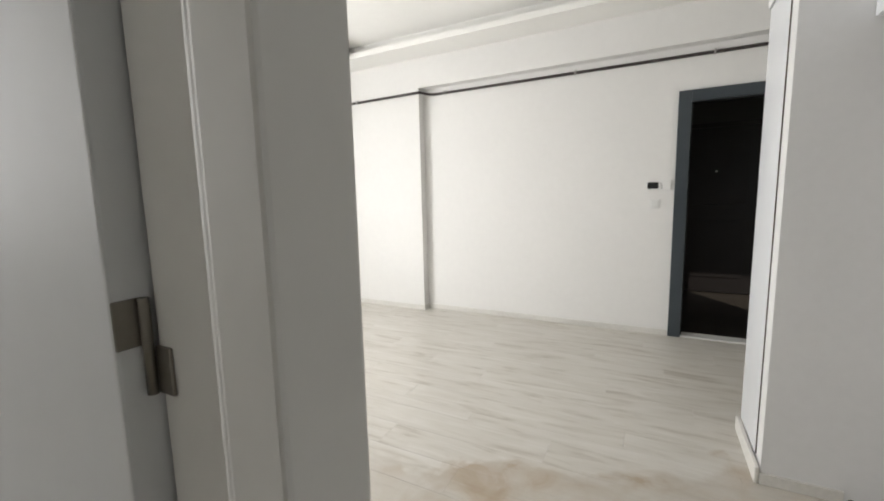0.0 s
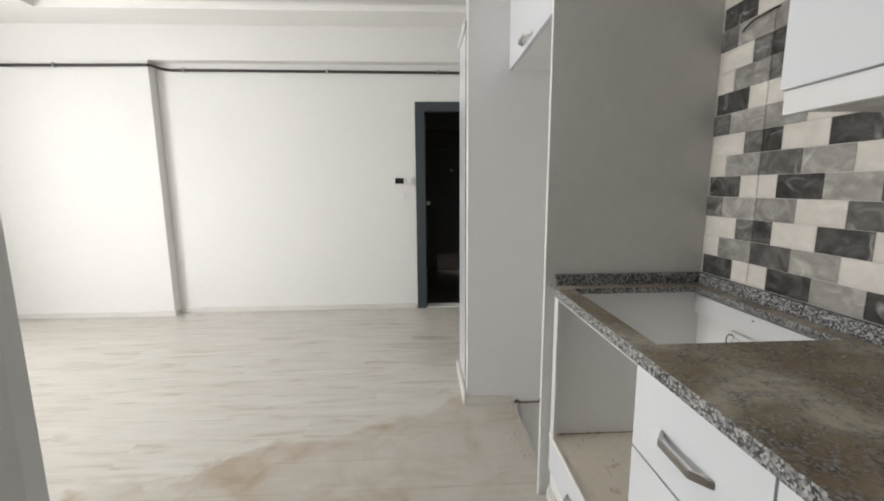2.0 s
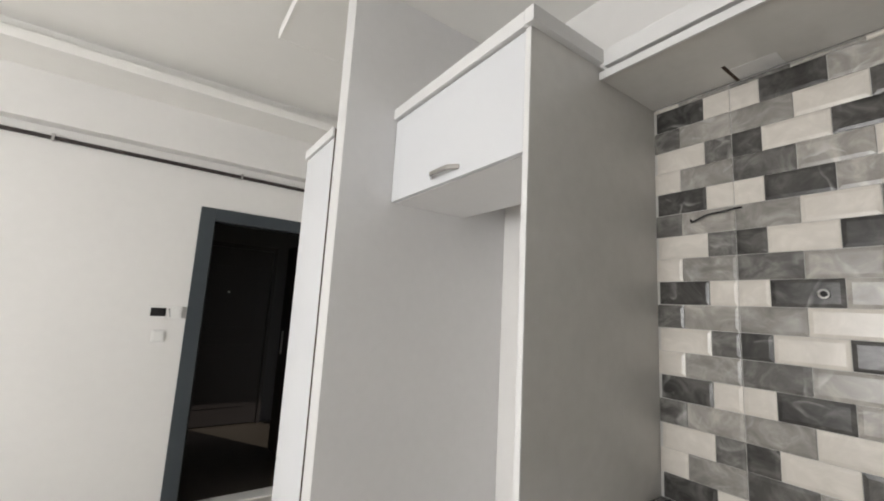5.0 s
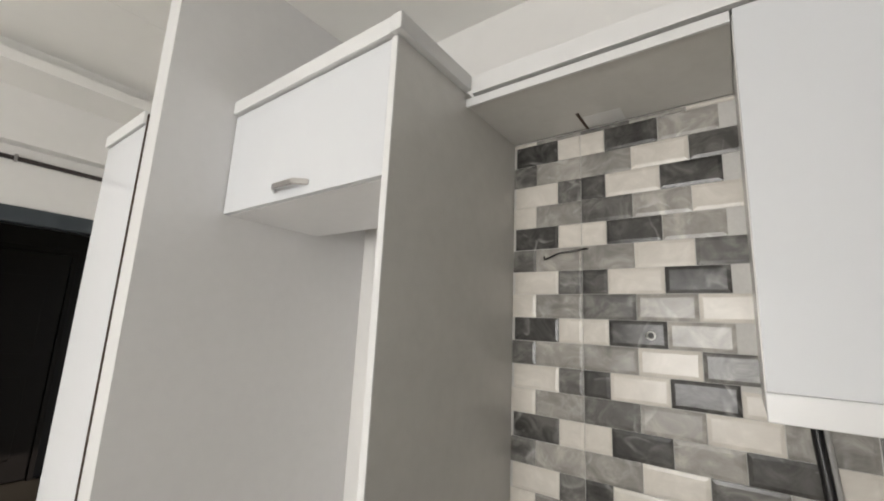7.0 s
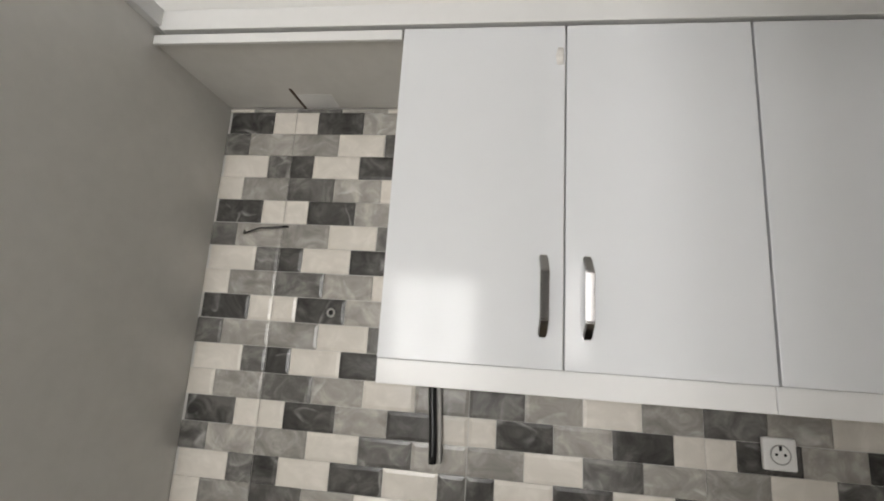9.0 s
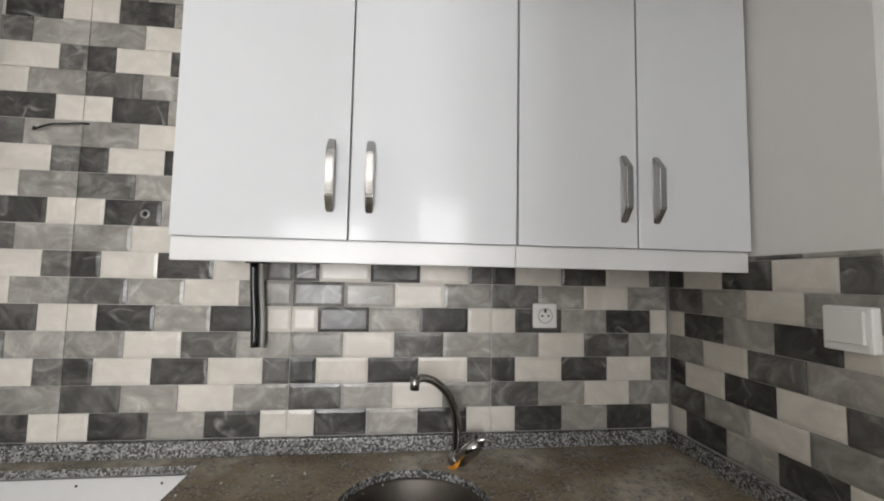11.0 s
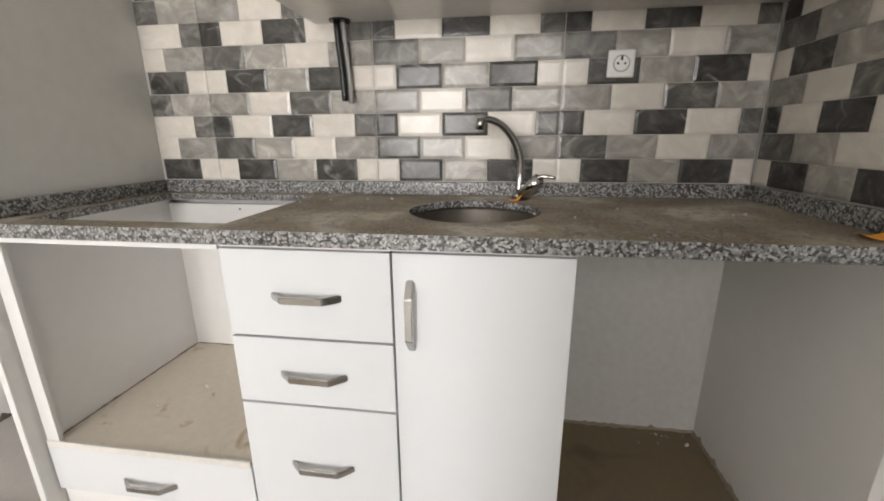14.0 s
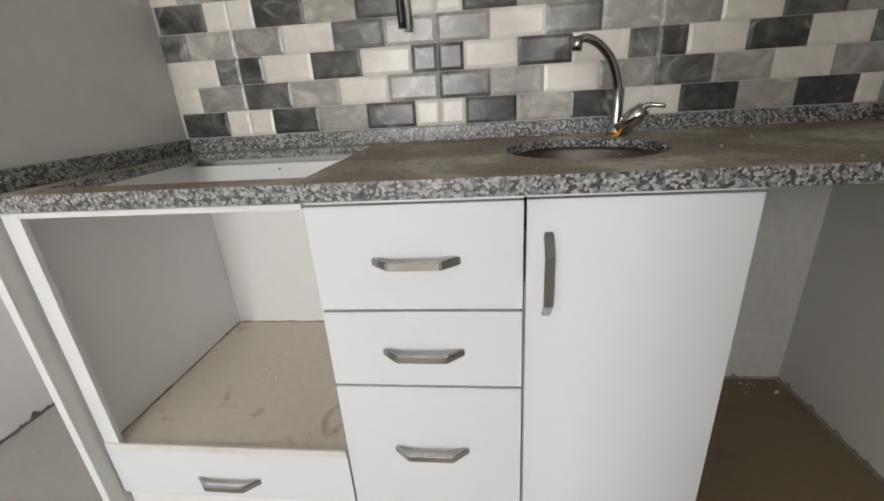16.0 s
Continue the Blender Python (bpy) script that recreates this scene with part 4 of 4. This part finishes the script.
ragged("plaster_ridge", (EAST + 0.06, 2.77, -0.001), (EAST + 0.06, SOUTH - 0.01, -0.001), (0, 0, 1), (-1, 0, 0), 0.012, 0.02, OLDPLASTER, "dirty ragged plaster along the foot of the bay wall", 1)
ragged("plaster_ridge", (EAST + 0.06, SOUTH - 0.011, -0.001), (PIER + 0.003, SOUTH - 0.011, -0.001), (0, 0, 1), (0, 1, 0), 0.012, 0.025, OLDPLASTER, "dirty ragged plaster along the foot of the pier", 2)
ragged("shelf_dirt", (FRONT + 0.03, 4.093, 0.283), (EAST - 0.026, 4.093, 0.283), (0, 0, 1), (0, -1, 0), 0.006, 0.005, RUSTY, "brown dirt along the side of the oven shelf", 3)
ragged("shelf_dirt", (EAST - 0.022, 4.09, 0.283), (EAST - 0.022, 3.54, 0.283), (0, 0, 1), (-1, 0, 0), 0.006, 0.005, RUSTY, "brown dirt along the back of the oven shelf", 4)
# Dark ridge standing for the shadow in the unskirted gap.
ragged("nook_gap_shade", (2.75, TALL - 0.001, -0.002), (EAST - 0.002, TALL - 0.001, -0.002), (0, 0, 1), (0, -1, 0), 0.012, 0.024, GAPSHADE, "dark ridge drawn as the gap shadow along the foot of the tall panel", 5)
crumbs("floor_crumbs", 30, 2.62, 2.738, 4.05, 4.75, 0, 0.006, SILICONE, "dark crumbs of dirt along the fridge bay edge")
crumbs("red_crumbs", 130, 2.686, 2.712, 3.3, 4.08, 0, 0.008, RUST, "red-brown crumbs along the plinth")
crumbs("shelf_crumbs", 16, 2.8, 3.2, 3.6, 4.05, 0.283, 0.012, CRUMB, "pale plaster crumbs on the oven shelf")
crumbs("worktop_crumbs", 34, 2.75, 3.22, 2.25, 3.5, CT1, 0.007, CRUMB, "pale plaster crumbs on the worktop")
crumbs("bay_crumbs", 9, 3.25, 3.35, 2.2, 2.75, 0, 0.014, CRUMB, "plaster crumbs along the foot of the bay wall")

# ---- floor planks and tiles, piece by piece ----
PLW, PLL = 0.193, 1.28


def plank_mesh(x0, x1, y0, y1):
    g = 0.0004
    return finish("plank", box(x0 + g, x1 - g, y0 + g, y1 - g, -0.011, 0.0, 0.0006), LAMINATE)


floor_ob = bpy.data.objects["floor"]


def plank(x0, x1, y0, y1):
    key = (round(x1 - x0, 4), round(y1 - y0, 4))
    if key not in plank_cache:
        plank_cache[key] = plank_mesh(0, x1 - x0, 0, y1 - y0)
    ob = new("plank", plank_cache[key])
    ob.location = (x0, y0, 0)
    ob.parent = floor_ob


plank_cache = {}
row, y = 0, 0.9
while y < NORTH - 0.001:
    ye = min(y + PLW, NORTH)
    xe = EAST if y > 4.85 else 2.738 if y > 4.11 else FRONT + 0.004
    if y < 4.85 < ye:
        ye = 4.85
    x = WEST - PLL * ((row * 0.37) % 1)
    while x < xe:
        a, b = max(x, WEST), min(x + PLL, xe)
        if b - a > 0.03:
            plank(a, b, y, ye)
        x += PLL
    y, row = ye, row + 1

# splashback tiles: sheets of four rows, each with its own run of halves and wholes
SHEET, ROWH, TW = 0.5715, 0.0708, 0.5715 / 4
PATTERN = (((0.5, "W"), (1, "D"), (1, "L"), (1, "D"), (0.5, "W")),
           ((1, "G"), (1, "L"), (1, "W"), (1, "M")),
           ((0.5, "D"), (1, "W"), (1, "D"), (1, "W"), (0.5, "G")),
           ((1, "M"), (1, "W"), (1, "G"), (1, "L")))
tile_cache = {}


def tile(parent, tone, u0, u1, z0, z1, facing):
    """A glazed tile with a bevelled rim; u runs along the wall."""
    w, h = u1 - u0, z1 - z0
    key = (tone, round(w, 3), round(h, 3), facing)
    if key not in tile_cache:
        bm = bmesh.new()
        rim, proud = min(0.009, w * 0.3, h * 0.3), 0.0018
        loops = []
        for inset, out in ((0, 0), (0, 0.003), (rim, 0.003 + proud)):
            loop = []
            for u, v in ((inset, inset), (w - inset, inset), (w - inset, h - inset), (inset, h - inset)):
                loop.append(bm.verts.new((-out, u, v) if facing == "-x" else (u, out, v)))
            loops.append(loop)
        for a, b in zip(loops, loops[1:]):
            for k in range(4):
                bm.faces.new((a[k], a[(k + 1) % 4], b[(k + 1) % 4], b[k]))
        bm.faces.new(loops[2])
        bm.faces.new(loops[0])
        tile_cache[key] = finish("tile", bm, TILES[tone])
    ob = new("tile", tile_cache[key])
    ob.location = (TILE, u0, z0) if facing == "-x" else (u0, SOUTH - 0.008, z0)
    ob.parent = parent


def tiling(parent, starts, step, keep, facing):
    """starts: where each sheet begins, along the way in which its pattern runs (step +1 or -1)."""
    for s in starts:
        for r in range(18):
            z0, z1 = 0.9275 + r * ROWH, 0.9275 + (r + 1) * ROWH
            at = 0.0
            for size, tone in PATTERN[r % 4]:
                g = 0.0007
                a, b = s + step * at * TW, s + step * (at + size) * TW
                e0, e1 = 0.0011 if at == 0 else g, 0.0011 if at + size > 3.99 else g
                a, b = a + step * e0, b - step * e1
                at += size
                u0, u1, lo, hi = keep(min(a, b), max(a, b), z0 + g, z1 - (0.0014 if r % 4 == 3 else g))
                if u1 - u0 > 0.008 and hi - lo > 0.008:
                    tile(parent, tone, u0, u1, lo, hi, facing)


def keep_back(u0, u1, lo, hi):
    u0, u1 = max(u0, SOUTH + 0.002), min(u1, PANEL - 0.003)
    if (u0 + u1) / 2 < 3.49:
        hi = min(hi, 1.41)
    return u0, u1, lo, min(hi, 2.143)


def keep_side(u0, u1, lo, hi):
    return max(u0, PIER + 0.002), min(u1, TILE - 0.008), lo, min(hi, 1.434)


w = box(TILE, EAST, SOUTH, PANEL - 0.001, 0.926, 1.42)
box(TILE, EAST, 3.497, PANEL - 0.001, 1.42, 2.146, 0, w)
back = tagged(new("splashback", finish("splashback", w, GROUT)), "grey and white glazed brick tiles behind the worktop", kind="structure")
side = tagged(new("splashback_side", finish("splashback_side", box(PIER + 0.001, TILE, SOUTH - 0.0105, SOUTH - 0.008, 0.9, 1.435), GROUT)), "grey and white glazed brick tiles on the pier", kind="structure")
tiling(back, [3.8905 + SHEET * k for k in (1, 0, -1, -2)], -1, keep_back, "-x")
tiling(side, [PIER + 0.001 + SHEET], -1, keep_side, "+y")
